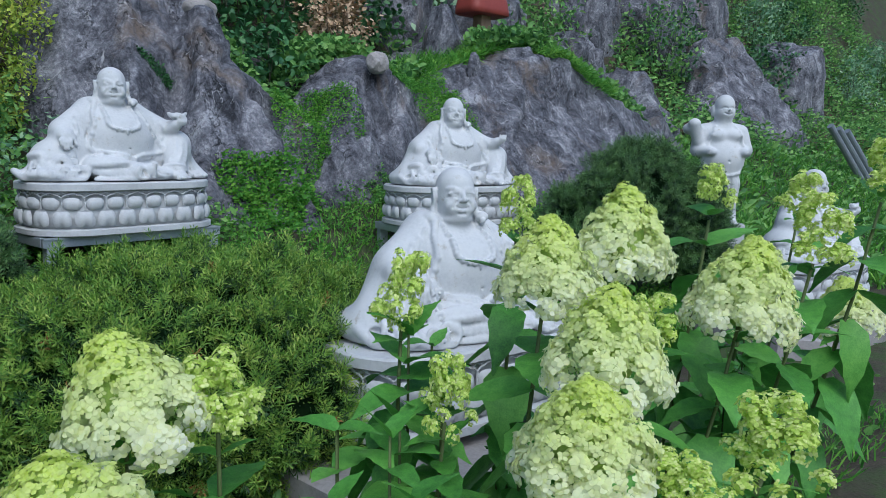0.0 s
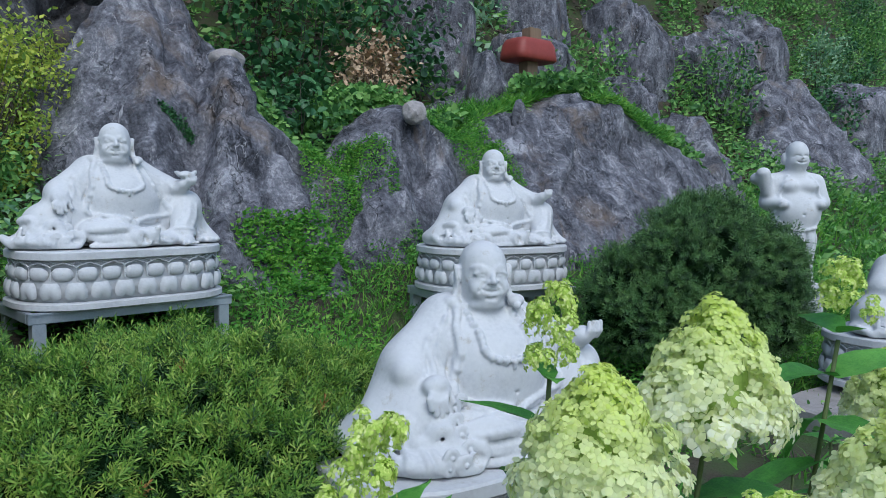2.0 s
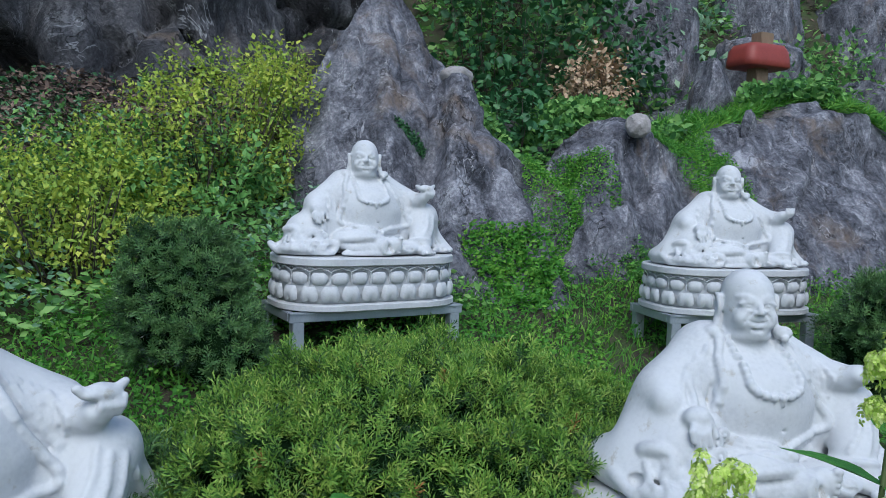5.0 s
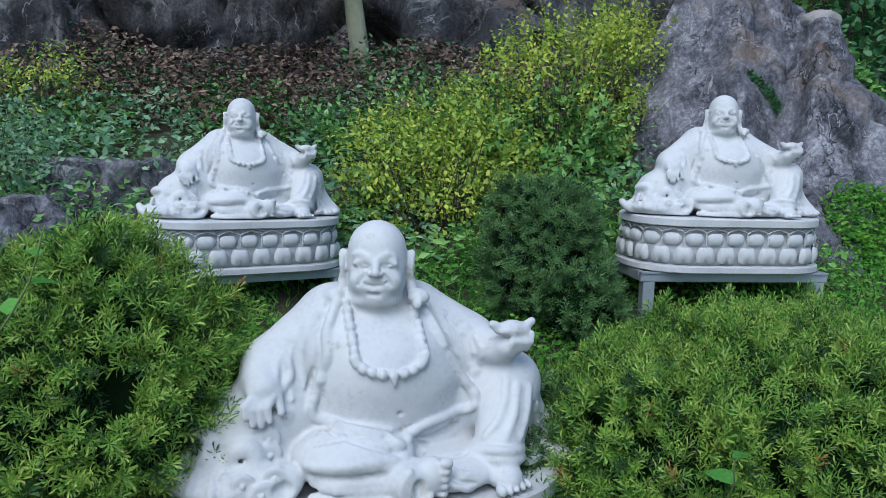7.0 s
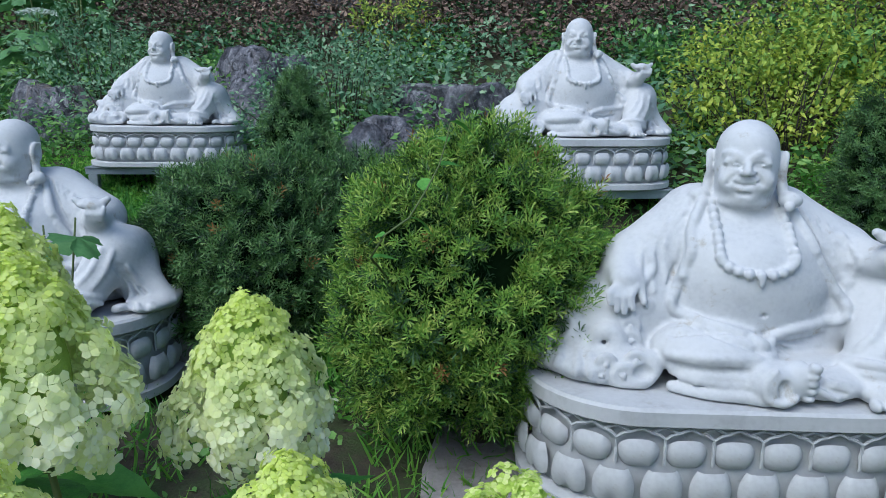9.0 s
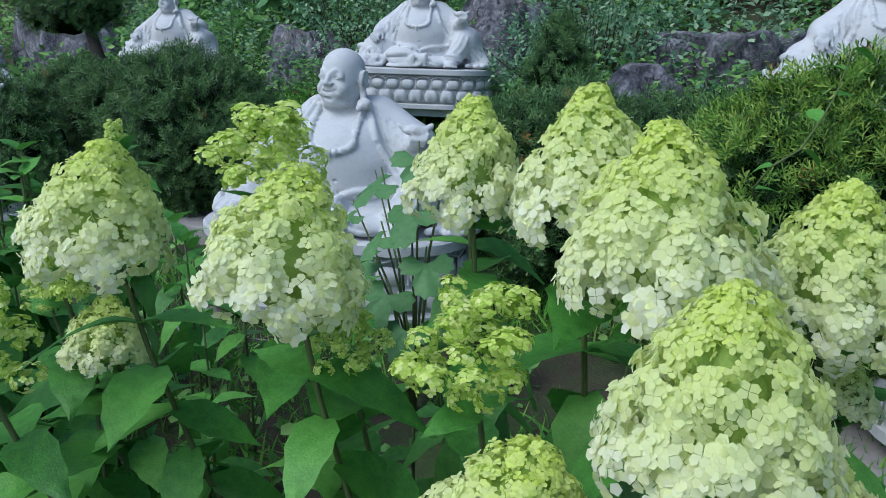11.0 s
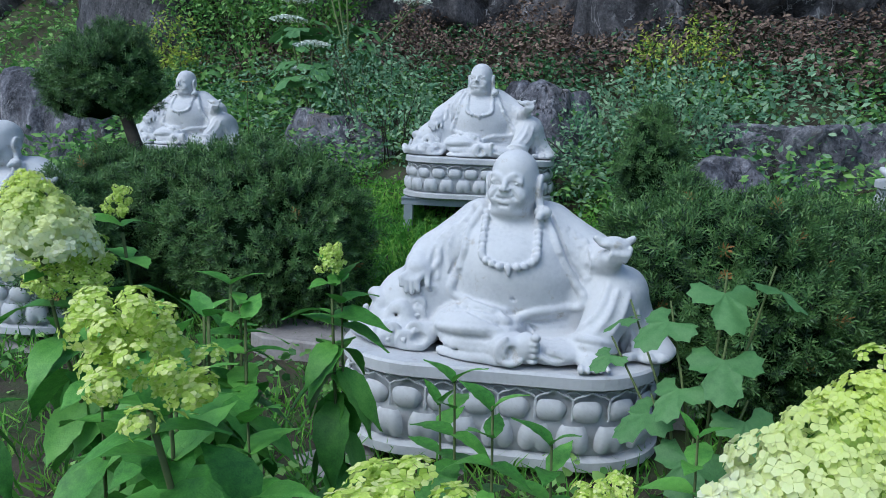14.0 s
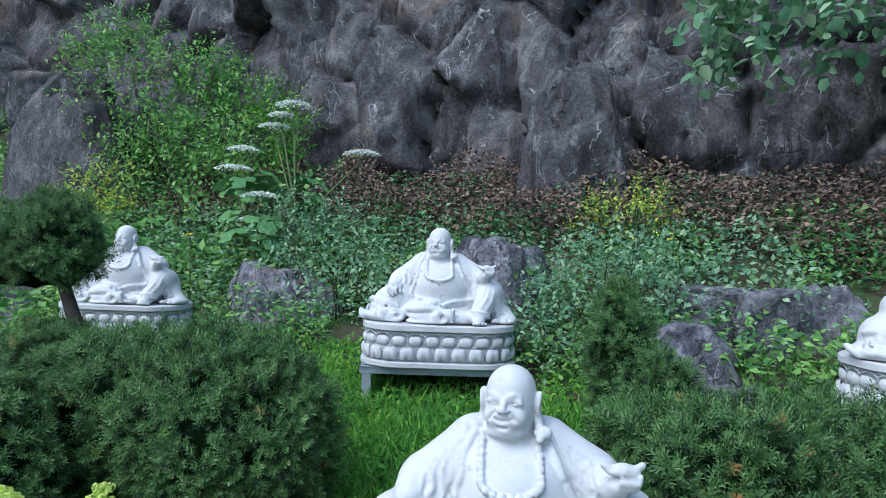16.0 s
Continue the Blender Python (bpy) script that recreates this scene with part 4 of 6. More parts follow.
# neck pendant: place of each seated figure, the way it faces, and the slab's height
FIGURES = (
    ("back", (4.74, 4.55), -10, 1.15), ("back", (2.01, 5.01), 7, 1.215), ("back", (-1.08, 5.06), 28, 1.12),
    ("back", (-4.63, 5.01), 26, 1.095), ("back", (-8.06, 4.84), 24, 1.03), ("back", (-12.2, 4.2), 20, 1.10),
    ("front", (2.57, 2.15), -4, .635), ("front", (.04, 2.56), 20, .505), ("front", (-2.97, 2.26), 23, .44),
    ("front", (-6.3, 1.95), 22, .45), ("front", (6.75, 2.2), -5, .60))
pedestal_0 = stand_0 = None
for row, (nx, ny), face, z in FIGURES:
    a = radians(face)
    big = .965 if row == "back" else .95 if nx in (2.57, 6.75) else 1.045
    off = Vector((-.012, -.155)) * big
    # the slab's top, from the pendant's height over it
    z += .034 if row == "back" else .0356 if nx in (2.57, 6.75) else .052
    cx, cy = nx - (off.x * math.cos(a) - off.y * math.sin(a)), ny - (off.x * math.sin(a) + off.y * math.cos(a))
    st = new("statue", STATUE_OPEN if nx == 2.57 else STATUE_OPEN_FAR if nx == 4.74 else STATUE if row == "front" and abs(nx) < 3 else STATUE_FAR)
    st.matrix_basis = pose(cx, cy, z + .001, 0, 0, face) @ Matrix.Scale(big, 4)
    tagged(st, "white marble seated laughing statue with beads, on a lotus pedestal" if row == "back" else
           "large white marble laughing statue seated low among bushes", "statue", "statues")
    m = pose(cx, cy, z, 0, 0, face) @ pose(-.045 if row == "front" else 0, 0, 0) @ Matrix.Diagonal((.98, .98, .95, 1) if nx in (2.57, 6.75) else (1.07, 1.05, 1, 1) if row == "front" else (.985, .985, .87, 1))
    if pedestal_0 is None:
        pedestal_0 = lotus_pedestal()
        pedestal_0.matrix_basis = m
    else:
        copy_thing(pedestal_0, m).matrix_basis = m
    gz = float(ground_z(cx, cy))
    if row == "back":
        hgt = .30
        m = pose(cx, cy, z - .340 - hgt, 0, 0, face)
        if stand_0 is None:
            stand_0 = steel_stand(hgt)
            stand_0.matrix_basis = m
        else:
            copy_thing(stand_0, m)

st = new("statue", standing_figure())
st.matrix_basis = pose(8.1, 3.9, .72, 0, 0, -38) @ Matrix.Diagonal((1.12, 1.12, 1, 1))
tagged(st, "white marble standing laughing statue on a small block", "statue", "statues")
bm = bmesh.new()
box(bm, (0, 0, -.20), (.50, .44, .44), .015)
me = bpy.data.meshes.new("plinth")
bm.to_mesh(me)
bm.free()
me.materials.append(M["pedestal"])
pl = new("plinth", me)
pl.matrix_basis = pose(8.1, 3.9, .715, 0, 0, -38)
tagged(pl, "plain white marble plinth under the standing statue", "plinth")


def rounded_slab(name, c, s, turn, seed, label, material="paver"):
    g = np.random.default_rng(seed)
    bm = bmesh.new()
    k = 14
    o = outline(s[0], s[1], min(s[0], s[1]) * .2, k)
    o[:, :2] *= 1 + .06 * (g.random((k, 1)) - .5)
    lows = [bm.verts.new((p[0], p[1], -s[2])) for p in o]
    mids = [bm.verts.new((p[0], p[1], -.012)) for p in o]
    tops = [bm.verts.new((p[0] * .975, p[1] * .965, .004 * (g.random() - .5))) for p in o]
    for a, b in ((lows, mids), (mids, tops)):
        for i in range(k):
            bm.faces.new((a[i], a[(i + 1) % k], b[(i + 1) % k], b[i]))
    bm.faces.new(tops)
    bm.faces.new(lows[::-1])
    me = bpy.data.meshes.new(name)
    bm.to_mesh(me)
    bm.free()
    me.materials.append(M[material])
    ob = new(name, me)
    ob.matrix_basis = pose(*c, 0, 0, turn)
    return tagged(ob, label, "paving stone", "paving stones")


# ---------------------------------------------------------------- bushes
def thing(name, label, category, group="", at=(0, 0, 0), kind=""):
    ob = new(name)
    ob.matrix_basis = pose(*at)
    return tagged(ob, label, category, group, kind)


def blob_points(lobes, count, g, keep_low=-.6):
    """Points and outward directions on the outer skin of several merged ellipsoids."""
    area = np.array([4.19 * ((r[0] * r[1]) ** 1.6 + (r[0] * r[2]) ** 1.6 + (r[1] * r[2]) ** 1.6) ** .625 * 3 ** .375 for c, r in lobes])
    per = (area * -count if count < 0 else count * area / area.sum()).astype(int)
    P, N = [], []
    for (c, r), k in zip(lobes, per):
        u = unit(g.normal(size=(int(k * 1.5), 3)))
        u = u[u[:, 2] > keep_low][:k]
        p = np.array(c) + u * r
        nn = unit(u / np.array(r))
        ok = np.ones(len(p), bool)
        for c2, r2 in lobes:
            if c2 is not c:
                ok &= (((p - c2) / r2) ** 2).sum(1) > .92
        P.append(p[ok])
        N.append(nn[ok])
    return np.concatenate(P), np.concatenate(N)


def sprig_arrays(P, W, size, g, per=17):
    """Short shoots that bristle with pointed needles all round and end in a star."""
    k = len(P)
    t = np.tile(np.linspace(.0, 1, per), (k, 1))
    ang = np.tile(np.arange(per) * 2.4, (k, 1)) + g.uniform(0, 6.28, (k, 1))
    W = unit(W)
    a = unit(np.cross(W, unit(g.normal(size=(k, 3)))))
    b = np.cross(W, a)
    base = P[:, None] + W[:, None] * (t * size[:, None])[..., None]
    rad = a[:, None] * np.cos(ang)[..., None] + b[:, None] * np.sin(ang)[..., None]
    way = unit(rad * (1.0 - .45 * t ** 2)[..., None] + W[:, None] * (.50 + .40 * t ** 2)[..., None])
    ln = (.50 * size[:, None] + .004) * (1.05 - .15 * t) * g.uniform(.85, 1.15, (k, per))
    up = unit(W[:, None] - rad * .5 + .01 + 0 * way)
    return leaf_arrays("needle", base.reshape(-1, 3), way.reshape(-1, 3), up.reshape(-1, 3), ln.ravel())


def swirl(P, scale):
    """A slowly turning direction over space, so that neighbouring shoots lean alike."""
    return np.array([noise.noise_vector(Vector(p) * scale)[:] for p in P])


def yew(at, lobes, label, seed, dark=False, size=.054, brown=0, trunk=True):
    g = np.random.default_rng(seed)
    bush = thing("yew_bush", label, "bush", "clipped yews", at)
    P, N = blob_points(lobes, -480, g, -.75)
    keep = (N[:, 1] < .35) | (g.random(len(N)) < .2)
    P, N = P[keep], N[keep]
    bump, knob = fbm(P + seed, 3.6, 3), fbm(P + seed + 20, 8.0, 2)
    keep = knob > -.20
    P, N, bump, knob = P[keep], N[keep], bump[keep], knob[keep]
    P = P + N * (bump * .16 + knob * .15 - .085 + g.uniform(-.04, .02, len(P)))[:, None]
    tuft = unit(N * .70 + np.array((0, 0, .55)) + swirl(P + seed, 6.0) * .55 + g.normal(size=N.shape) * .22)
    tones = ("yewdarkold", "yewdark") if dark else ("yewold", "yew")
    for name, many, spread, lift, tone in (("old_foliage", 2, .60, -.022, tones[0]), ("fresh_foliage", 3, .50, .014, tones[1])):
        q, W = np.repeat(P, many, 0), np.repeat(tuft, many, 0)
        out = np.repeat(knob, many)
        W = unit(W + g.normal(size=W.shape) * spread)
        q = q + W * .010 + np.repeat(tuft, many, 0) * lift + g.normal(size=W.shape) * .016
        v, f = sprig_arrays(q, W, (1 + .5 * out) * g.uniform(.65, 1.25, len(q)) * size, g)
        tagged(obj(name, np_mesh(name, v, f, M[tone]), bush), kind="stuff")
    # added solid cores, coloured near-black as the shade in gaps of the foliage
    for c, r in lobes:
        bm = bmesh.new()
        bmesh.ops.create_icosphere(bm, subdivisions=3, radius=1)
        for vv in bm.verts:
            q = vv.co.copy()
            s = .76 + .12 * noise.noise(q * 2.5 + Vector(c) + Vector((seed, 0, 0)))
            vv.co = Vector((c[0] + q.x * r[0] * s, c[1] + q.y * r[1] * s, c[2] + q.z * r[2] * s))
        part("inner_growth", bm, M["yewshade"], bush)
    if brown:
        i = g.choice(len(P), brown)
        v, f = sprig_arrays(P[i] + N[i] * .03, tuft[i], np.full(brown, size * 1.2), g)
        tagged(obj("dry_foliage", np_mesh("dry_foliage", v, f, M["brownbit"]), bush, label="rust-brown withered sprigs"), kind="stuff")
    if trunk:
        bm = bmesh.new()
        tube(bm, [(0, 0, -.25), (.03, .02, .0), (0, 0, .35)], .05, .03)
        part("trunk", bm, M["darkbark"], bush)
    return bush


LOW = "low spreading clipped yew bush with fresh green tips"
yew((1.55, 3.05, .21), [((0, 0, .30), (1.0, .75, .52)), ((.45, .1, .25), (.75, .7, .5)), ((-.45, -.1, .25), (.6, .6, .5)), ((.2, .55, .30), (.8, .5, .46)), ((.25, -.45, .15), (.8, .5, .5))],
    LOW, 1, brown=26)
yew((-.92, 2.62, .12), [((0, 0, .66), (.52, .5, .56)), ((-.1, .0, .45), (.48, .5, .42))], "round clipped yew bush beside a statue", 2, brown=16)
yew((-2.25, 3.15, .15), [((0, 0, .45), (.62, .55, .58)), ((-.35, .1, .42), (.45, .5, .5)), ((.45, .5, .50), (.55, .5, .5))], "dark green spreading yew bush", 3, dark=True, brown=16)
yew((.80, 4.9, .6), [((0, 0, .42), (.40, .38, .48)), ((.22, -.25, .15), (.3, .3, .3))], "small upright dark yew bush", 4, dark=True)
yew((5.75, 3.45, .2), [((0, 0, .75), (.75, .5, .65)), ((.2, 0, 1.0), (.45, .4, .45)), ((-.45, .2, .55), (.5, .5, .5)), ((.5, -.2, .6), (.45, .45, .6))], "dark wide yew bush below the rocks", 5, dark=True)
yew((-4.95, 2.95, .15), [((0, 0, .52), (.72, .55, .60)), ((-.75, .1, .5), (.75, .6, .55)), ((-1.7, .2, .4), (.8, .6, .6)), ((-1.05, -.75, .35), (.5, .42, .52))], "dark rounded yew bush beside paving", 6, dark=True, brown=12)
cloud_yew = yew((-6.55, 3.25, .3), [((-.42, .05, 1.36), (.46, .42, .40)), ((-.82, .1, 1.28), (.42, .4, .33))], "dark cloud-pruned yew on a leaning trunk", 7, dark=True, trunk=False)
bm = bmesh.new()
tube(bm, [(.12, 0, -.35), (.08, 0, .2), (-.02, 0, .65), (-.22, .02, 1.0), (-.42, .05, 1.3)], .07, .04, 9)
part("trunk", bm, M["darkbark"], cloud_yew)
yew((-3.1, 4.75, .5), [((0, 0, .55), (.26, .26, .55)), ((.3, -.2, .30), (.32, .3, .36))], "upright dark green yew among the weeds", 8, dark=True)
yew((.45, 2.95, .12), [((0, 0, .28), (.30, .4, .42))], "small low yew bush tucked beside a statue", 9, dark=True)


def clump(name, label, category, kind_leaf, material, lobes, count, size, seed, twigs=0, group="", kind="", droop=.0, inner=.95):
    """A loose shrub: leaves through and over merged rounds, with twigs from the ground."""
    g = np.random.default_rng(seed)
    c0 = np.array(lobes[0][0], float)
    base = (c0[0], c0[1], float(ground_z(c0[0], c0[1])))
    sh = thing(name, label, category, group, base, kind)
    L = [(np.array(c) - base, np.array(r)) for c, r in lobes]
    P, N = blob_points(L, count, g, -.9)
    cen = np.concatenate([np.repeat([c], 1, 0) for c, r in L]).mean(0)
    P = P - (N * g.random((len(P), 1)) ** 1.5 * inner * np.min([r.min() for c, r in L]))
    b = fbm(P * 1.0 + seed, 2.6, 2)
    P, N = P[b > -.22], N[b > -.22]
    pick = g.choice(len(P), max(1, len(P) // 8), False)
    T = unit(N[pick] * .7 + g.normal(size=(len(pick), 3)) * .5 + np.array((0, 0, .45 - 2 * droop)))
    step = np.linspace(-.5, .6, 8)
    P = (P[pick][:, None] + T[:, None] * (step[None, :, None] * size * 4.2)).reshape(-1, 3)
    side = unit(np.cross(T, g.normal(size=T.shape)))
    flip = np.where(np.arange(8) % 2, 1, -1)
    W = unit((side[:, None] * flip[None, :, None] * .9 + T[:, None] * .7).reshape(-1, 3) + g.normal(size=P.shape) * .25)
    U = unit(np.repeat(N[pick], 8, 0) * .4 + np.array((0, 0, .8)) + g.normal(size=P.shape) * .35)
    v, f = leaf_arrays(kind_leaf, P, W, U, g.uniform(.6, 1.3, len(P)) * size)
    tagged(obj("foliage", np_mesh("foliage", v, f, M[material]), sh), kind="stuff")
    if twigs:
        bm = bmesh.new()
        for i in g.choice(len(P), min(twigs, len(P)), False):
            p = P[i]
            s = np.array((p[0] * .35, p[1] * .35, -.1))
            tube(bm, [s, s * .45 + p * .55 + g.normal(size=3) * .03, p], .008, .003, 4)
        part("branching", bm, M["darkbark"], sh)
    return sh


def G(x, y, dz=0.0):
    return (x, y, float(ground_z(x, y)) + dz)


YEL = "yellow-green leafy shrub below the cliff"
clump("shrub", YEL, "shrub", "oval", "yellow", [(G(1.2, 7.0, .55), (.75, .5, .75)), (G(.6, 6.9, .35), (.6, .5, .55)), (G(1.7, 7.2, .6), (.5, .4, .7))], 15000, .050, 21, 60, "yellow shrubs")
clump("shrub", YEL, "shrub", "oval", "yellow", [(G(-.1, 6.2, .4), (.6, .4, .55)), (G(.4, 6.4, .3), (.6, .4, .5))], 9000, .048, 22, 60, "yellow shrubs")
clump("shrub", YEL, "shrub", "oval", "yellow", [(G(.2, 5.9, .3), (.7, .4, .45))], 1500, .055, 23, 40, "yellow shrubs")
clump("shrub", "grey-green weedy shrub with small leaves", "shrub", "oval", "bluegreen", [(G(-3.4, 5.9, .4), (.8, .5, .6)), (G(-3.9, 5.6, .3), (.5, .4, .5))], 4200, .05, 24, 50, "weedy shrubs")
clump("shrub", "grey-green weedy shrub with small leaves", "shrub", "oval", "bluegreen", [(G(-6.2, 6.0, .4), (.8, .5, .65)), (G(-6.9, 6.3, .5), (.7, .5, .7))], 3500, .06, 25, 50, "weedy shrubs")
clump("shrub", "yellowish shrub among the weeds", "shrub", "oval", "yellow", [(G(-3.6, 7.4, .3), (.6, .4, .5))], 1500, .05, 26, 30, "yellow shrubs")
clump("shrub", "green leafy shrub on the bank", "shrub", "oval", "weed", [(G(-9.6, 7.6, .6), (1.2, .8, 1.2)), (G(-11, 7.8, .6), (1.2, .8, 1.1))], 5000, .09, 27, 40, "bank shrubs")
clump("shrub", "bright green bank shrub", "shrub", "oval", "yellow", [(G(-11.2, 7.2, .4), (.8, .6, .7))], 1500, .07, 28, 30, "bank shrubs")
clump("shrub", "shrub with withered tan leaves", "shrub", "broad", "tan", [((5.75, 8.0, 2.95), (.55, .35, .5))], 1700, .065, 29, 40)
clump("shrub", "dark green climbing shrub above the rocks", "shrub", "broad", "ivy", [((4.9, 8.6, 3.1), (.8, .5, 1.3)), ((6.4, 9.0, 3.7), (1.1, .5, 1.0)), ((5.4, 8.9, 4.2), (1.4, .5, .9))], 3600, .12, 30, 40, "dark shrubs")
clump("shrub", "dark green climbing shrub above the rocks", "shrub", "broad", "ivy", [((4.45, 7.6, 2.2), (.45, .4, .8))], 900, .09, 31, 20, "dark shrubs")
for i in range(20):
    hx, hy = 5.5 + 1.5 * i + .6 * math.sin(i * 2.3), 10.2 + 1.6 * math.sin(i * 1.7) + .05 * i
    clump("shrub", "dense green shrub on the hillside", "shrub", "oval", ("weed", "ivy", "bluegreen")[i % 3], [(G(hx, hy, .5), (1.0, .8, .9)), (G(hx + .7, hy + .3, .6), (.8, .7, .9))], 1500, .13, 300 + i, 25, "hillside shrubs")
clump("shrub", "yellow-leaved shrub beside the rock", "shrub", "oval", "yellow", [((1.9, 7.6, 2.3), (.5, .4, .8))], 1500, .07, 32, 30, "yellow shrubs")


def carpet(name, label, material, leaf, count, area, size, seed, lift=.05, upright=.8, mask=None, category="ground cover"):
    """Leaves or blades strewn over a stretch of the ground."""
    g = np.random.default_rng(seed)
    x, y = g.uniform(area[0], area[1], count), g.uniform(area[2], area[3], count)
    q = fbm(np.stack([x, y, 0 * x], -1) + seed, 1.1, 2)
    keep = q > -.12 + (0 if mask is None else mask)
    x, y, q = x[keep], y[keep], q[keep]
    z = ground_z(x, y) + g.random(len(x)) * lift * (1 + 2 * np.clip(q, 0, 1))
    P = np.stack([x, y, z], -1)
    W = unit(g.normal(size=P.shape) * (1, 1, .3) + (0, -.2, upright))
    U = unit(g.normal(size=P.shape) * .5 + (0, -.4, .8))
    v, f = leaf_arrays(leaf, P, W, U, g.uniform(.5, 1.3, len(P)) * size)
    tagged(new(name, np_mesh(name, v, f, M[material])), label, category, kind="stuff")


carpet("ground_cover", "bright green low ground cover between the statues", "lawn", "oval", 70000, (-1.6, 10, 2.6, 6.2), .042, 41, .13, .5)
carpet("grass", "bright green grass behind the statues", "lawn", "blade", 30000, (-7.5, 10, 2.6, 5.9), .13, 42, .01, 1.6)
carpet("grass", "grass and herbs under the flower bed", "lawn", "blade", 16000, (-6, 5, .9, 3.0), .12, 43, .01, 1.6)
carpet("weeds", "mixed green weeds on the slope", "weed", "oval", 30000, (-12, 3, 5.2, 7.9), .075, 44, .28, .4, category="weeds")
carpet("weeds", "grey-green weeds on the slope", "bluegreen", "oval", 18000, (-12, 2, 5.4, 7.6), .07, 45, .38, .5, .08, category="weeds")
carpet("dry_ivy", "dry brown leaves at the foot of the cliff", "dry", "oval", 46000, (-12, 2.6, 7.2, 9.1), .068, 46, .45, .4, -.12, category="dry leaves")
carpet("weeds", "dark green ivy among the dry leaves", "ivy", "oval", 22000, (-12, 2.8, 6.8, 9.0), .065, 51, .42, .4, .02, category="weeds")
carpet("weeds", "green weeds on the hillside", "weed", "oval", 80000, (3, 34, 6.9, 16), .14, 47, .45, .4, .0, category="weeds")
carpet("weeds", "green plants on the bank", "weed", "oval", 24000, (-22, -8, 3.0, 12), .13, 48, .5, .4, category="weeds")
carpet("dry_leaves", "brown earth litter on the hillside", "dry", "oval", 16000, (3, 26, 6.9, 14), .12, 49, .1, .3, .05, category="dry leaves")
carpet("weeds", "low weeds in the bed", "weed", "broad", 7000, (-7, 7, 1.0, 3.2), .05, 50, .10, .5, .1, category="weeds")


def on_rock(name, label, material, leaf, count, cx, cy, rx, ry, size, seed, lift=.04):
    """Moss and grass lying on the rocks."""
    g = np.random.default_rng(seed)
    a, r = g.uniform(0, 6.283, count), np.sqrt(g.random(count))
    r = r * (1 + .25 * np.sin(3 * a + seed))
    x, y = cx + rx * r * np.cos(a), cy + ry * r * np.sin(a)
    P = np.stack([x, y, np.maximum(rock_z(x, y), ground_z(x, y)) + g.uniform(0, lift, count) + .03], -1)
    W = unit(g.normal(size=P.shape) * (1, .7, .5) + (0, -.7, .35))
    U = unit(g.normal(size=P.shape) * .5 + (0, -.7, .7))
    v, f = leaf_arrays(leaf, P, W, U, g.uniform(.6, 1.3, count) * size)
    tagged(new(name, np_mesh(name, v, f, M[material])), label, "moss", kind="stuff")


on_rock("moss", "green moss and sedum in a gully of the rock", "lawn", "oval", 8000, 4.38, 6.45, .40, .60, .032, 701, .09)
on_rock("moss", "green moss on the rock", "lawn", "oval", 8000, 6.25, 6.75, .50, .55, .032, 702, .09)
on_rock("moss", "green moss patch between two rocks", "ivy", "oval", 700, 2.92, 6.72, .15, .045, .036, 703, .05)
on_rock("moss", "green creeping plants at the foot of the rock", "lawn", "oval", 3000, 3.55, 5.75, .45, .22, .05, 704, .10)
on_rock("moss", "green creeping plants at the foot of the rock", "weed", "oval", 1500, 4.95, 5.75, .35, .12, .045, 705, .07)
on_rock("grass", "green grass on the bench above the rocks", "lawn", "blade", 5000, 7.6, 7.7, 1.9, .5, .20, 706, .02)
on_rock("weeds", "leafy weeds above the rocks", "weed", "broad", 3500, 5.2, 7.5, 1.2, .5, .09, 707, .25)
on_rock("weeds", "leafy weeds above the rocks", "weed", "broad", 4500, 9.8, 7.6, 1.8, .6, .10, 708, .30)
on_rock("grass", "green grass hanging over the long rock", "lawn", "blade", 1600, 9.4, 6.9, .8, .25, .16, 709, .02)
clump("tree_branch", "overhanging leafy branch against the cliff", "branch", "broad", "bluegreen", [((-1.9, 7.9, 4.3), (1.1, .6, .5)), ((-1.0, 7.8, 4.7), (.9, .6, .6)), ((-2.6, 8.0, 4.0), (.5, .4, .3))], 1300, .16, 33, 0, "branches", droop=.5)
clump("shrub", "green weeds climbing beside the cliff", "shrub", "oval", "weed", [(G(.9, 6.6, .35), (.9, .4, .5)), (G(-.3, 6.8, .3), (.8, .4, .5))], 2600, .07, 34, 30, "weedy shrubs")
clump("shrub", "feathery green shrub on the bank", "shrub", "oval", "lawn", [(G(-9.2, 8.2, .9), (.9, .6, 1.0)), (G(-10.4, 8.6, 1.2), (.9, .6, .9))], 3000, .08, 35, 30, "bank shrubs")

carpet("weeds", "green plants on the far bank", "lawn", "blade", 14000, (9, 26, 1.2, 7.2), .30, 61, .02, 1.4, -.2, category="weeds")
carpet("weeds", "leafy plants on the far bank", "weed", "oval", 12000, (9, 26, 1.2, 7.2), .14, 62, .2, .4, -.1, category="weeds")
carpet("ground_cover", "bright green grass between front and back statues", "lawn", "oval", 22000, (-8, -1.4, 2.9, 5.4), .05, 63, .08, .6, -.2)
carpet("grass", "long green grass behind the front statues", "lawn", "blade", 16000, (-8, -1.4, 2.9, 5.0), .16, 64, .01, 1.6, -.3)

clump("shrub", "tall leafy green shrub growing before the cliff", "shrub", "oval", "weed",
      [(G(-10.6, 8.3, 1.5), (1.2, .6, 1.1)), (G(-9.3, 8.5, 1.2), (.8, .5, .8)), (G(-12.0, 8.1, 1.9), (1.3, .7, 1.3))], 9000, .085, 36, 70, "bank shrubs")


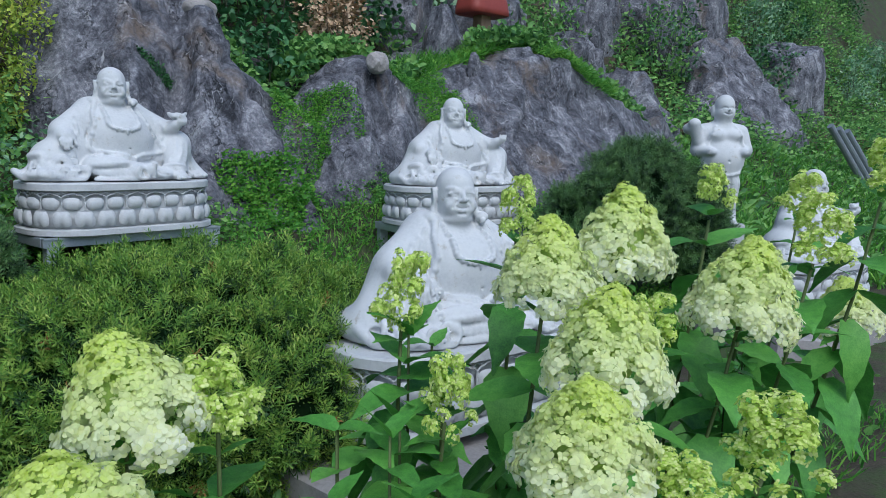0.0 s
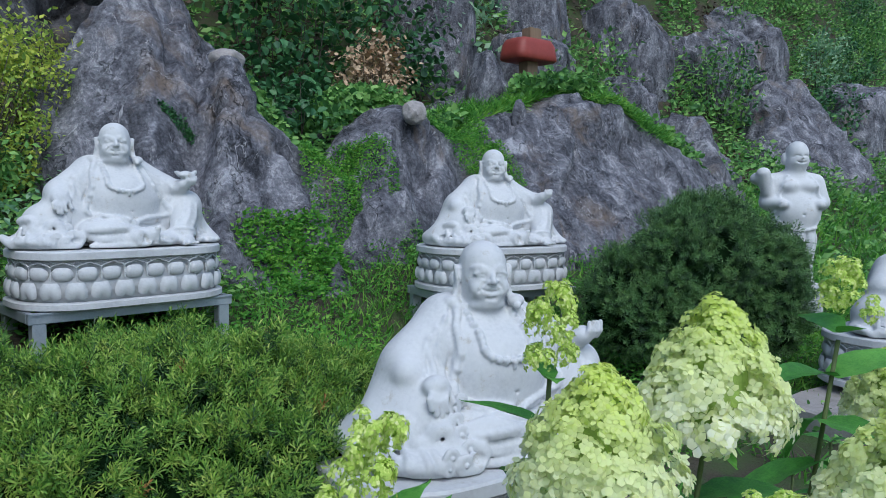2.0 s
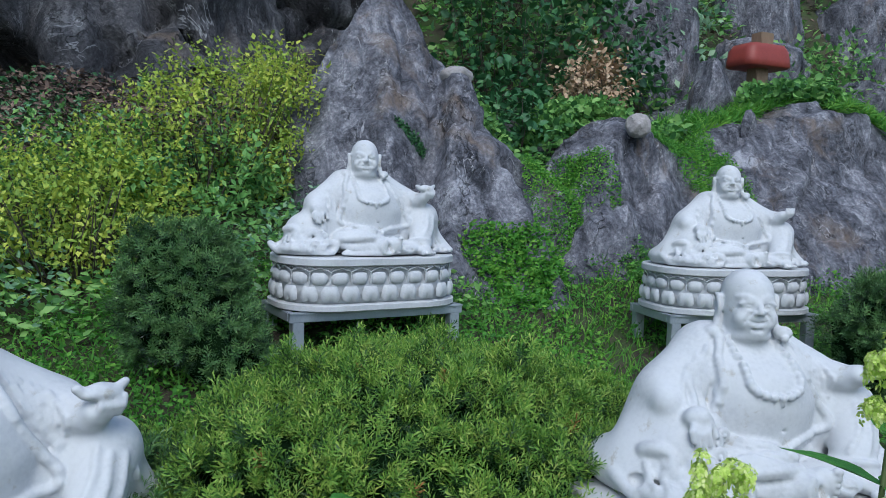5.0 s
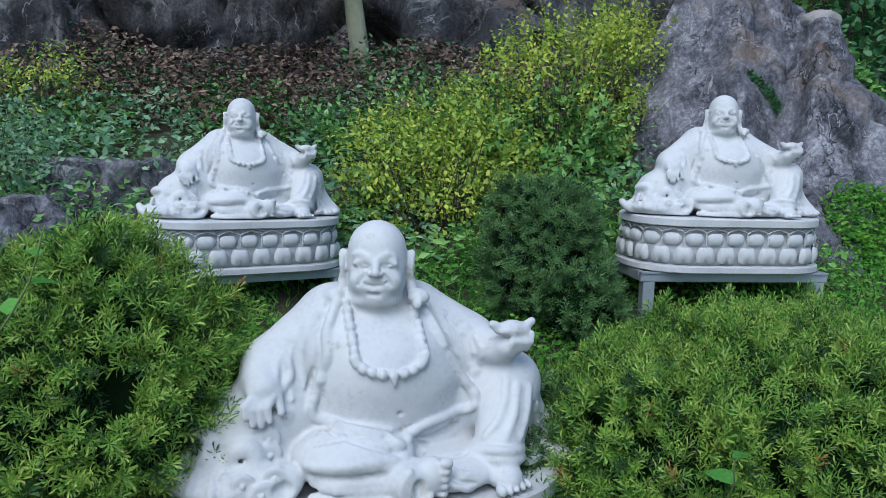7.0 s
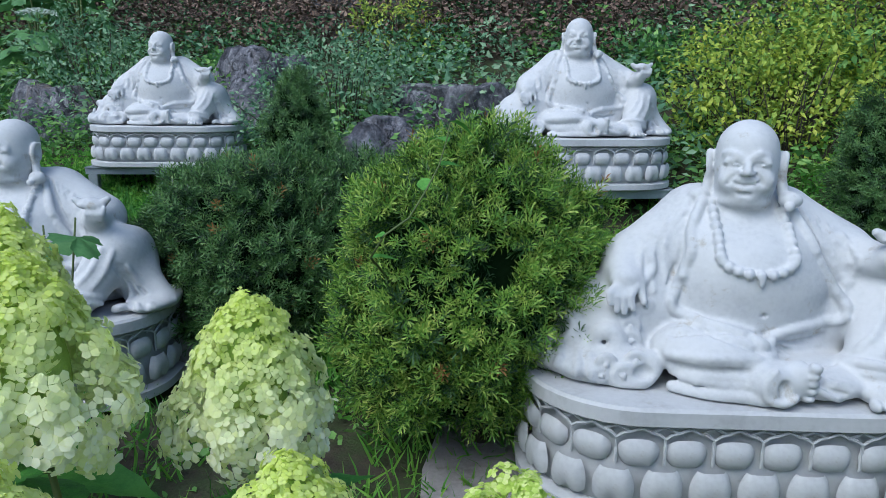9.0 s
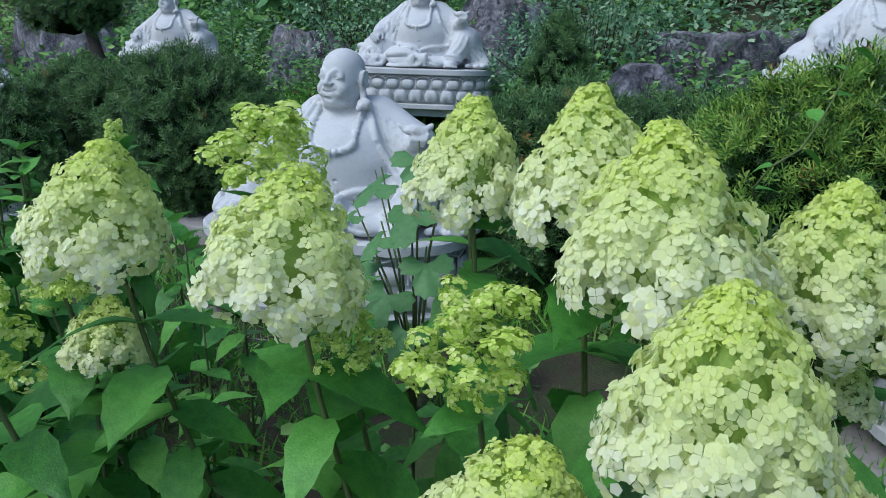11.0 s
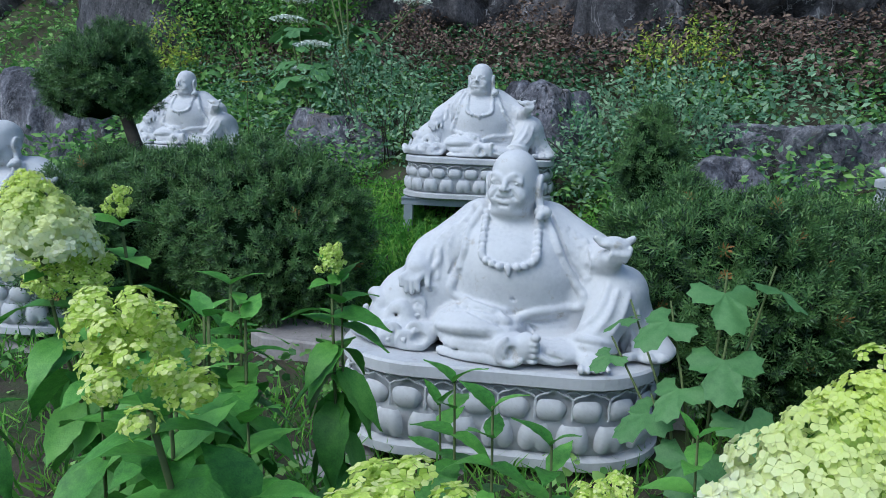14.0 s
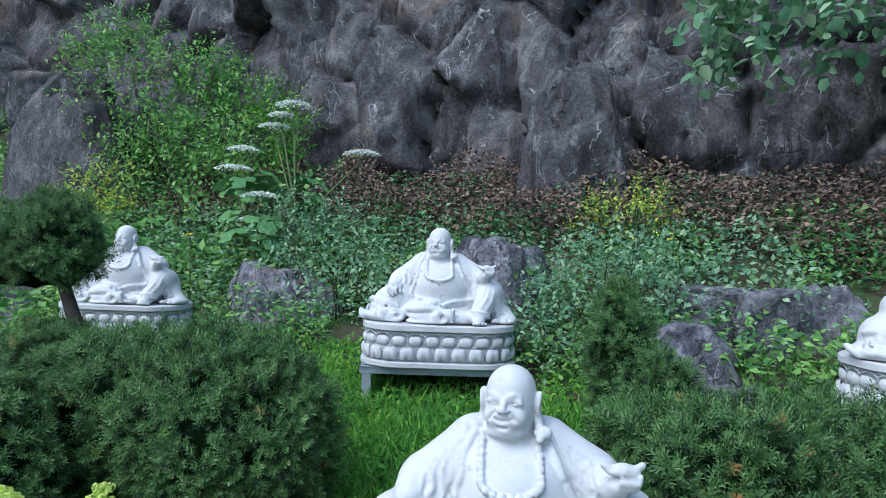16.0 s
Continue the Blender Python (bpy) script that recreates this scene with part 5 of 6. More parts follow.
# ---------------------------------------------------------------- paving, lantern, trunk, pipes
for i, (x, y, sx, sy, tz) in enumerate(((-.1, 2.62, 1.9, 1.05, 21), (-2.95, 2.35, 1.9, 1.0, 23), (2.55, 2.25, 1.8, 1.0, 8), (-6.3, 2.1, 1.8, 1., 23), (6.4, 2.2, 1.8, 1., -5))):
    gz = FIGURES[(7, 8, 6, 9, 10)[i]][3] - .392
    rounded_slab("paving_stone", (x, y, gz), (sx, sy, .2), tz, 200 + i, "flat grey stone slab under a pedestal")
for i, (x, y, z, sx, sy, tz) in enumerate(((-4.35, 2.75, .20, .8, .42, 15), (-3.6, 3.05, .22, .7, .4, 20), (-2.45, 3.05, .42, .5, .4, 30), (-2.6, 2.85, .27, .6, .3, 20))):
    rounded_slab("paving_stone", (x, y, z), (sx, sy, .16), tz, 220 + i, "flat grey flagstone behind a statue")


def lantern():
    la = thing("lantern_post", "small wooden post with a red metal hood on the bank", "lamp", "", (8.85, 8.5, 3.1))
    k = .66
    bm = bmesh.new()
    box(bm, (0, 0, .28), (.34 * k, .3 * k, .8), .01)
    part("post", bm, M["wood"], la, "pale wooden box post", smooth=False)
    bm = bmesh.new()
    loops = []
    for r, z in ((.58, .50), (.63, .52), (.62, .60), (.58, .74), (.50, .82), (.34, .84)):
        r = r * k
        o = outline(2 * r, 1.3 * r, .3 * r, 40)
        loops.append([bm.verts.new((p[0], p[1], z)) for p in o])
    for a, b in zip(loops, loops[1:]):
        for i in range(40):
            bm.faces.new((a[i], a[(i + 1) % 40], b[(i + 1) % 40], b[i]))
    bm.faces.new(loops[0][::-1])
    bm.faces.new(loops[-1])
    part("hood", bm, M["red"], la, "dull red metal hood")
    bm = bmesh.new()
    box(bm, (.06, 0, .92), (.36 * k, .3 * k, .18), .01)
    part("cap", bm, M["wood"], la, smooth=False)


lantern()


def pale_trunk(pts, r0, r1, label, material="bark"):
    bm = bmesh.new()
    tube(bm, pts, r0, r1, 10)
    tree = thing("tree", label, "tree", "trees")
    part("trunk", bm, M[material], tree)
    top = Vector(pts[-1])
    for i in range(5):
        bm = bmesh.new()
        a = i * 1.3
        e = top + Vector((.9 * math.cos(a), .5 * math.sin(a), .8 + .1 * i))
        tube(bm, [top + Vector((0, 0, -.3 * i)), top.lerp(e, .6) + Vector((0, 0, .1)), e], r1 * .6, .012, 6)
        part("branch", bm, M[material], tree)
    g = np.random.default_rng(15)
    P0 = np.array(top) + g.normal(size=(1500, 3)) * (.8, .45, .5) + (0, 0, .9)
    v, f = leaf_arrays("oval", P0, unit(g.normal(size=P0.shape)), unit(g.normal(size=P0.shape) + (0, 0, 1)), g.uniform(.07, .13, len(P0)))
    tagged(obj("crown", np_mesh("crown", v, f, M["weed"]), tree), kind="stuff")


pale_trunk([(-.74, 8.5, 2.0), (-.78, 8.5, 2.7), (-.88, 8.5, 3.4), (-.93, 8.52, 4.4), (-.85, 8.55, 6.5)], .12, .07, "slim pale leaning tree trunk against the cliff")
for i in range(3):
    bm = bmesh.new()
    a = Vector((16.6 + .18 * i, 6.0 - .1 * i, 2.1 - .05 * i))
    tube(bm, [a, a + Vector((1.1, -.4, -1.25))], .07, .07, 12)
    me = bpy.data.meshes.new("pipe")
    bm.to_mesh(me)
    bm.free()
    me.materials.append(M["pipe"])
    tagged(new("pipe", me), "long grey pipe leaning on the bank", "pipe", "pipes")


def yellow_flower(x, y, z, r, label):
    fl = thing("yellow_flower", label, "flower", "yellow flowers", (x, y, float(ground_z(x, y))))
    h = z - float(ground_z(x, y))
    bm = bmesh.new()
    tube(bm, [(0, 0, -.03), (.02, 0, h * .5), (0, 0, h)], .008, .005, 5)
    part("stem", bm, M["stem"], fl)
    for i in range(6):
        bm = bmesh.new()
        a = i * math.tau / 6
        vs = [bm.verts.new((r * l * math.cos(a + w), r * l * math.sin(a + w) - .02, h + .02 * l)) for l, w in ((.1, 0), (.7, -.4), (1, 0), (.7, .4))]
        bm.faces.new(vs)
        ob = part("petal", bm, M["yflower"], fl)


yellow_flower(-5.99, 8.6, 2.55, .10, "yellow flower below the cliff")
yellow_flower(-8.0, 5.7, 1.75, .10, "yellow flower among the weeds")
yellow_flower(-1.42, 2.15, .60, .035, "small yellow flower beside a yew")


# ---------------------------------------------------------------- hydrangeas
def floret_arrays(P, N, size, g):
    """Flowers of four broad petals, each lying across its direction."""
    k = len(P)
    a = unit(np.cross(N, g.normal(size=(k, 3))))
    b = np.cross(N, a)
    outline_l, outline_w = np.array([.03, .50, .98, .98, .50]), np.array([0, .46, .26, -.26, -.46])
    lift = np.array([0, .14, .10, .10, .14])
    vs = []
    for q in range(4):
        w = math.pi / 2 * q
        along = a * math.cos(w) + b * math.sin(w)
        side = np.cross(N, along)
        tilt = g.uniform(-.35, .45, (k, 1, 1))
        v = P[:, None] + size[:, None, None] * (along[:, None] * outline_l[None, :, None] + side[:, None] * outline_w[None, :, None] + N[:, None] * (lift[None, :, None] - tilt * outline_l[None, :, None]))
        vs.append(v)
    v = np.stack(vs, 1).reshape(-1, 3)
    f0 = np.array([(0, 1, 4), (1, 2, 4), (4, 2, 3)])
    f = (f0[None] + (np.arange(k * 4) * 5)[:, None, None]).reshape(-1, 3)
    return v, f


def panicle_mesh(seed, young=False):
    """A cone-shaped flower head about 1 wide and 1 high."""
    g = np.random.default_rng(seed)
    if young:
        P, N = [], []
        for i in range(34):
            h = g.uniform(-.42, .42)
            r = .46 * (1 - (h + .42) * .62) * g.uniform(.5, 1.08)
            w = i * 2.4
            c = np.array((r * math.cos(w), r * math.sin(w), h))
            u = unit(g.normal(size=(26, 3)) + (0, 0, .6))
            P.append(c + u * g.uniform(.09, .125))
            N.append(unit(u + (0, 0, .3)))
        P, N = np.concatenate(P), np.concatenate(N)
        size = g.uniform(.026, .052, len(P))
        return np_mesh("panicle", *floret_arrays(P, N, size, g), M["floretgreen"])
    # side branches in a rising spiral, each ending in a dome of flowers
    P, N, H = [], [], []
    for i in range(46):
        h = (i + .5) / 46
        w = i * 2.39996 + g.uniform(-.25, .25)
        r = np.interp(h, [0, .15, .4, .7, 1.0], [.36, .40, .33, .20, .02]) * g.uniform(.86, 1.12)
        dome = np.interp(h, [0, .5, 1], [.155, .135, .10]) * g.uniform(.85, 1.15)
        way = unit(np.array((math.cos(w), math.sin(w), .15 + 1.1 * h)))
        u = unit(g.normal(size=(30, 3)) + way * 1.1)
        c = np.array((r * math.cos(w), r * math.sin(w), h * .84 - .42))
        P.append(c + u * dome * g.uniform(.82, 1.05, (30, 1)))
        N.append(unit(u + way * .4 + g.normal(size=(30, 3)) * .28))
        H.append(np.full(30, h))
    P, N, H = np.concatenate(P), np.concatenate(N), np.concatenate(H)
    size = np.interp(H, [0, .3, .7, 1], [.060, .053, .040, .026]) * g.uniform(.75, 1.2, len(P))
    return np_mesh("panicle", *floret_arrays(P, N, size, g), M["floret"])


def core_mesh():
    bm = bmesh.new()
    bmesh.ops.create_icosphere(bm, subdivisions=3, radius=1)
    for v in bm.verts:
        h = v.co.z * .5 + .5
        s = .25 * (1 - .62 * max(0, h - .25)) * (1 + .12 * noise.noise(v.co * 4))
        v.co = (v.co.x * s, v.co.y * s, v.co.z * .42 - .01)
    me = bpy.data.meshes.new("flower_core")
    bm.to_mesh(me)
    bm.free()
    me.materials.append(M["stemgreen"])
    return me


def leaf_mesh(seed, bend=.35, width=.27, teeth=True):
    """A leaf 1 long from its stalk, folded along the midrib, drooping to the tip."""
    g = np.random.default_rng(seed)
    vs, fs, nu, nv = [], [], 5, 9
    tw = g.uniform(-.25, .25)
    for j in range(nv):
        t = j / (nv - 1)
        wd = width * (math.sin(math.pi * min(1, t * .93 + .07) ** .82)) ** .9 * (1 if j < nv - 1 else .05)
        for i in range(nu):
            u = 2 * i / (nu - 1) - 1
            rib = .016 * math.cos(t * 34 + abs(u) * 5) * (abs(u) > .1)
            edge = (.012 * (-1) ** j if teeth and abs(u) == 1 else 0)
            vs.append((t - .05 * abs(u) * t, u * (wd + edge), -bend * t * t + .22 * abs(u) * wd + rib * wd * 2 + tw * u * wd * t))
    for j in range(nv - 1):
        for i in range(nu - 1):
            a = j * nu + i
            fs.append((a, a + 1, a + nu + 1, a + nu))
    return np_mesh("leaf", vs, fs, M["hleaf"], True)


M["stemgreen"] = mat("inner_flower_stalks", [(.25, .36, .08), (.42, .55, .14)], rough=.9, bump=.4)
PANICLES = [panicle_mesh(400 + i) for i in range(5)]
YOUNG = [panicle_mesh(420 + i, True) for i in range(3)]
CORE = core_mesh()
LEAF = [leaf_mesh(430 + i, b, w) for i, (b, w) in enumerate(((.25, .27), (.45, .29), (.65, .25), (.1, .24)))]

# flower heads: place of the middle, width, height, young or full
HEADS = (
    # first bush
    ((1.89, .88, 1.31), .25, .25, 0), ((1.54, .84, 1.265), .23, .22, 0), ((1.45, .60, 1.144), .25, .23, 0), ((2.03, .60, 1.19), .26, .25, 0),
    ((1.33, 1.11, 1.175), .15, .20, 1), ((1.72, 1.10, 1.37), .13, .16, 1), ((2.26, .83, 1.425), .12, .13, 1), ((3.16, .95, 1.37), .18, .17, 1),
    ((.685, 1.135, 1.06), .26, .24, 0), ((.845, 1.08, 1.025), .19, .20, 1), ((1.217, .473, 1.045), .25, .21, 0), ((2.25, .52, 1.33), .19, .18, 1),
    ((1.50, .28, 1.02), .20, .18, 1), ((1.74, .68, 1.12), .14, .14, 1), ((.50, .86, .98), .26, .20, 0), ((1.29, .90, .99), .14, .18, 1), ((1.32, .34, .97), .15, .12, 1),
    ((2.5, .45, 1.50), .16, .14, 1), ((2.7, .9, 1.15), .22, .2, 0), ((3.0, .7, 1.0), .22, .2, 0),
    # second bush
    ((-.655, .924, 1.075), .24, .25, 0), ((-.84, .70, 1.15), .26, .27, 0), ((-1.0, .80, 1.20), .22, .24, 0), ((-.684, .492, 1.03), .235, .25, 0), ((-.419, .678, .995), .23, .22, 0),
    ((-1.04, .556, .965), .22, .18, 1), ((-1.342, .49, 1.075), .25, .24, 0), ((-1.257, .858, 1.172), .20, .22, 0), ((-1.55, .63, 1.18), .24, .17, 1),
    ((-.873, .406, .85), .23, .19, 0), ((-.205, .795, 1.0), .17, .14, 1), ((-1.327, .60, .895), .15, .13, 1), ((-.26, .55, .98), .25, .22, 0), ((-.60, .60, .90), .12, .10, 0),
    ((-.62, 1.0, .86), .10, .10, 0), ((-1.36, 1.0, 1.17), .18, .20, 0), ((.15, .9, .93), .18, .16, 1),
    # third bush
    ((-1.675, .385, 1.10), .22, .22, 0), ((-2.09, .18, .975), .26, .17, 1), ((-3.50, .60, 1.16), .27, .24, 0), ((-3.46, .69, 1.02), .22, .18, 1), ((-3.75, .8, 1.0), .22, .18, 1),
    ((-3.05, 1.22, 1.02), .10, .11, 1), ((-2.47, .13, 1.13), .21, .18, 1), ((-1.70, .16, .93), .22, .18, 1), ((-2.08, .10, .86), .2, .16, 1), ((-3.44, .80, 1.19), .08, .09, 1),
    ((-1.93, .42, .93), .13, .14, 1), ((-1.86, .47, .80), .16, .15, 0), ((-2.42, .62, .72), .12, .1, 1),
)
BUSHES = (((1.6, .95), .3, 9), ((-.75, .85), -1.68, .3), ((-2.5, .8), -9, -1.68))


def build_hydrangeas():
    g = np.random.default_rng(77)
    for (bx, by), x0, x1 in BUSHES:
        bush = thing("hydrangea_bush", "leafy hydrangea bush with lime and white cone flower heads", "bush", "hydrangeas", (bx, by, 0))
        for i, ((x, y, z), w, h, young) in enumerate(HEADS):
            if not x0 <= x < x1:
                continue
            top = Vector((x - bx, y - by, z))
            away = Vector((x - bx, y - by, 0)) * .12
            root = Vector(((x - bx) * .75, (y - by) * .55 + .12, -.02))
            lean = Vector((g.uniform(-14, 14), g.uniform(-12, 12), 0))
            m = Matrix.Translation(top) @ pose(0, 0, 0, lean.x, lean.y, g.uniform(0, 360)) @ Matrix.Diagonal((w, w, h, 1))
            pan = obj("panicle", (YOUNG if young else PANICLES)[i % (3 if young else 5)], bush, m, "young lime-green flower head" if young else "white flower head, lime at its tip")
            if not young:
                obj("flower_core", CORE, pan)
            pts = [root.lerp(top, t) + away * math.sin(t * 3.1) * .6 for t in (0, .25, .5, .75, .93)]
            bm = bmesh.new()
            tube(bm, [p[:] for p in pts], .0075, .0045, 6)
            part("stem", bm, M["stem"], bush)
            turn = g.uniform(0, 180)
            levels = np.arange(z - h * .5 - .02, .12, -.088)
            for k, lz in enumerate(levels):
                t = lz / z
                c = root.lerp(top, t) + away * math.sin(t * 3.1) * .6
                for side in (0, 180):
                    ln = (.085 if k == 0 else .145 + .02 * min(k, 3)) * g.uniform(.8, 1.2)
                    if k == 0 and young:
                        ln *= 1.1
                    az = turn + 90 * k + side + g.uniform(-18, 18)
                    drop = -28 + 16 * min(k, 4) + g.uniform(-12, 12)
                    mm = Matrix.Translation(c) @ pose(0, 0, 0, 0, 0, az) @ pose(0, 0, 0, 0, drop, 0) @ pose(0, 0, 0, g.uniform(-18, 18), 0, 0) @ Matrix.Scale(ln, 4)
                    obj("leaf", LEAF[int(g.integers(0, 4))], bush, mm)


build_hydrangeas()


def fill_bushes():
    """Flowerless stalks of the hydrangeas, dense with hanging leaves."""
    g = np.random.default_rng(91)
    for x0, x1, y0, y1, z0, z1, n in ((.9, 3.3, .65, 1.35, .70, 1.02, 18), (-1.5, .2, .6, 1.15, .50, .78, 13), (-3.9, -2.9, .45, 1.0, .70, .98, 11), (-2.9, -1.8, .35, .85, .42, .66, 8)):
        bush = thing("hydrangea_bush", "leafy flowerless hydrangea shoots with large green leaves", "bush", "hydrangeas", ((x0 + x1) / 2, (y0 + y1) / 2, 0))
        for i in range(n):
            x, y, z = g.uniform(x0, x1) - (x0 + x1) / 2, g.uniform(y0, y1) - (y0 + y1) / 2, g.uniform(z0, z1)
            bm = bmesh.new()
            tube(bm, [(x * .9, y * .8, -.02), (x, y, z * .5), (x, y, z)], .007, .004, 6)
            part("stem", bm, M["stem"], bush)
            for k in range(int(z / .09)):
                for side in (0, 180):
                    ln = (.09 + .025 * min(k, 4)) * g.uniform(.85, 1.2)
                    mm = pose(x, y, z - .09 * k, 0, 0, 90 * k + 37 * i + side + g.uniform(-15, 15)) @ pose(0, 0, 0, g.uniform(-15, 15), -35 + 19 * min(k, 4), 0) @ Matrix.Scale(ln, 4)
                    obj("leaf", LEAF[int(g.integers(0, 4))], bush, mm)


fill_bushes()


def leafy_shoot(x, y, z, label, seed, ln=.12, pairs=5):
    """A flowerless upright shoot with paired leaves."""
    g = np.random.default_rng(seed)
    sh = thing("leafy_shoot", label, "plant", "shoots", (x, y, float(ground_z(x, y))))
    h = z - float(ground_z(x, y))
    bm = bmesh.new()
    tube(bm, [(0, .03, -.03), (.01, .01, h * .5), (0, 0, h)], .006, .003, 6)
    part("stem", bm, M["stem"], sh)
    for k in range(pairs):
        for side in (0, 180):
            mm = pose(0, 0, h - .01 - .07 * k, 0, 0, 90 * k + side + g.uniform(-15, 15)) @ pose(0, 0, 0, 0, -55 + 22 * k, 0) @ Matrix.Scale(ln * (.75 + .12 * k) * g.uniform(.85, 1.15), 4)
            obj("leaf", LEAF[int(g.integers(0, 4))], sh, mm)


for i, (x, y, z) in enumerate(((-2.55, 1.10, .80), (-2.41, 1.04, .78), (-2.68, 1.25, .66), (-2.3, 1.15, .68), (-3.1, .9, .72), (-3.3, 1.05, .8), (-2.15, .9, .62), (-2.9, .75, .6), (-2.0, 1.35, .70), (-.95, .95, .62))):
    leafy_shoot(x, y, z, "upright green shoot with paired leaves", 500 + i)
for i, (x, y, z, ln) in enumerate(((-3.03, 1.24, .97, .15), (-2.52, .22, 1.02, .15), (-2.66, .34, .98, .16), (-2.40, .26, .90, .15), (-2.95, .55, .95, .16), (-2.78, .62, .80, .16), (1.34, 1.10, 1.08, .17), (1.22, .98, .92, .16), (.95, .85, .86, .12), (1.06, .74, .88, .12), (.80, .96, .80, .12), (1.13, .90, .94, .13), (.70, .88, .74, .12))):
    leafy_shoot(x, y, z, "tall hydrangea shoot with long drooping leaves", 540 + i, ln, 6)


def climbing_weed(pts, label, seed, ln):
    """A thin stem that winds out of a bush, with a leaf at each joint."""
    g = np.random.default_rng(seed)
    pl = thing("climbing_weed", label, "plant", "", pts[0])
    loc = [Vector(p) - Vector(pts[0]) for p in pts]
    bm = bmesh.new()
    tube(bm, [p[:] for p in loc], .004, .002, 6)
    part("stem", bm, M["stem"], pl)
    for i, p in enumerate(loc[1:]):
        az = 150 if i % 2 else 30
        obj("leaf", LEAF[i % 4], pl, Matrix.Translation(p) @ pose(0, 0, 0, 0, 0, az + g.uniform(-25, 25)) @ pose(0, 0, 0, g.uniform(-20, 20), g.uniform(-25, 10), 0) @ Matrix.Scale(ln * g.uniform(.75, 1.15), 4))


climbing_weed(((-1.04, 2.16, .86), (-1.03, 2.00, .98), (-.99, 2.01, 1.05), (-.93, 2.06, 1.10), (-.90, 2.12, 1.18), (-.88, 2.17, 1.25), (-.87, 2.20, 1.32), (-.86, 2.21, 1.38)),
              "pale green weed climbing out of a clipped yew", 571, .095)
climbing_weed(((1.02, 2.42, .50), (1.04, 2.30, .60), (1.06, 2.28, .70), (1.05, 2.27, .78)), "pale green weed growing out of a yew", 573, .09)


def lobed_leaf_mesh(seed):
    """A broad toothed leaf with five lobes, about 1 across."""
    g = np.random.default_rng(seed)
    n = 30
    vs = [(0, 0, 0)]
    for ring in (.5, 1.0):
        for i in range(n):
            a = -2.5 + 5.0 * i / (n - 1)
            r = (.40 + .60 * abs(math.cos(a * 1.55)) ** .8) * (1 - .14 * abs(a) / 2.5) + (.05 * (-1) ** i if ring == 1 else 0)
            vs.append((ring * r * .62 * math.cos(a) + .1, ring * r * .62 * math.sin(a), -.12 * (ring * r) ** 2 + .03 * math.cos(a * 6) * ring))
    fs = [(0, 1 + i, 2 + i) for i in range(n - 1)]
    for i in range(n - 1):
        fs += [(1 + i, 1 + n + i, 2 + n + i), (1 + i, 2 + n + i, 2 + i)]
    return np_mesh("leaf", vs, fs, M["lobed"], True)


M["lobed"] = mat("broad_lobed_leaf", [(.06, .16, .05), (.10, .24, .075), (.14, .30, .10)], rough=.55, scale=9, fine=50, bump=.3, rand=.3, trans=.22)
LOBED = [lobed_leaf_mesh(600 + i) for i in range(2)]


def lobed_plant(x, y, leaves, label):
    g = np.random.default_rng(610)
    z0 = float(ground_z(x, y))
    pl = thing("lobed_plant", label, "plant", "", (x, y, z0))
    for dx, dy, z, s, az, tilt in leaves:
        bm = bmesh.new()
        tube(bm, [(0, 0, -.03), (dx * .4, dy * .4, (z - z0) * .6), (dx, dy, z - z0)], .006, .003, 6)
        part("stem", bm, M["stem"], pl)
        obj("leaf", LOBED[int(g.integers(0, 2))], pl, pose(dx, dy, z - z0 - .06, 0, 0, az) @ pose(0, 0, 0, g.uniform(-15, 15), tilt, 0) @ Matrix.Scale(s * .72, 4))


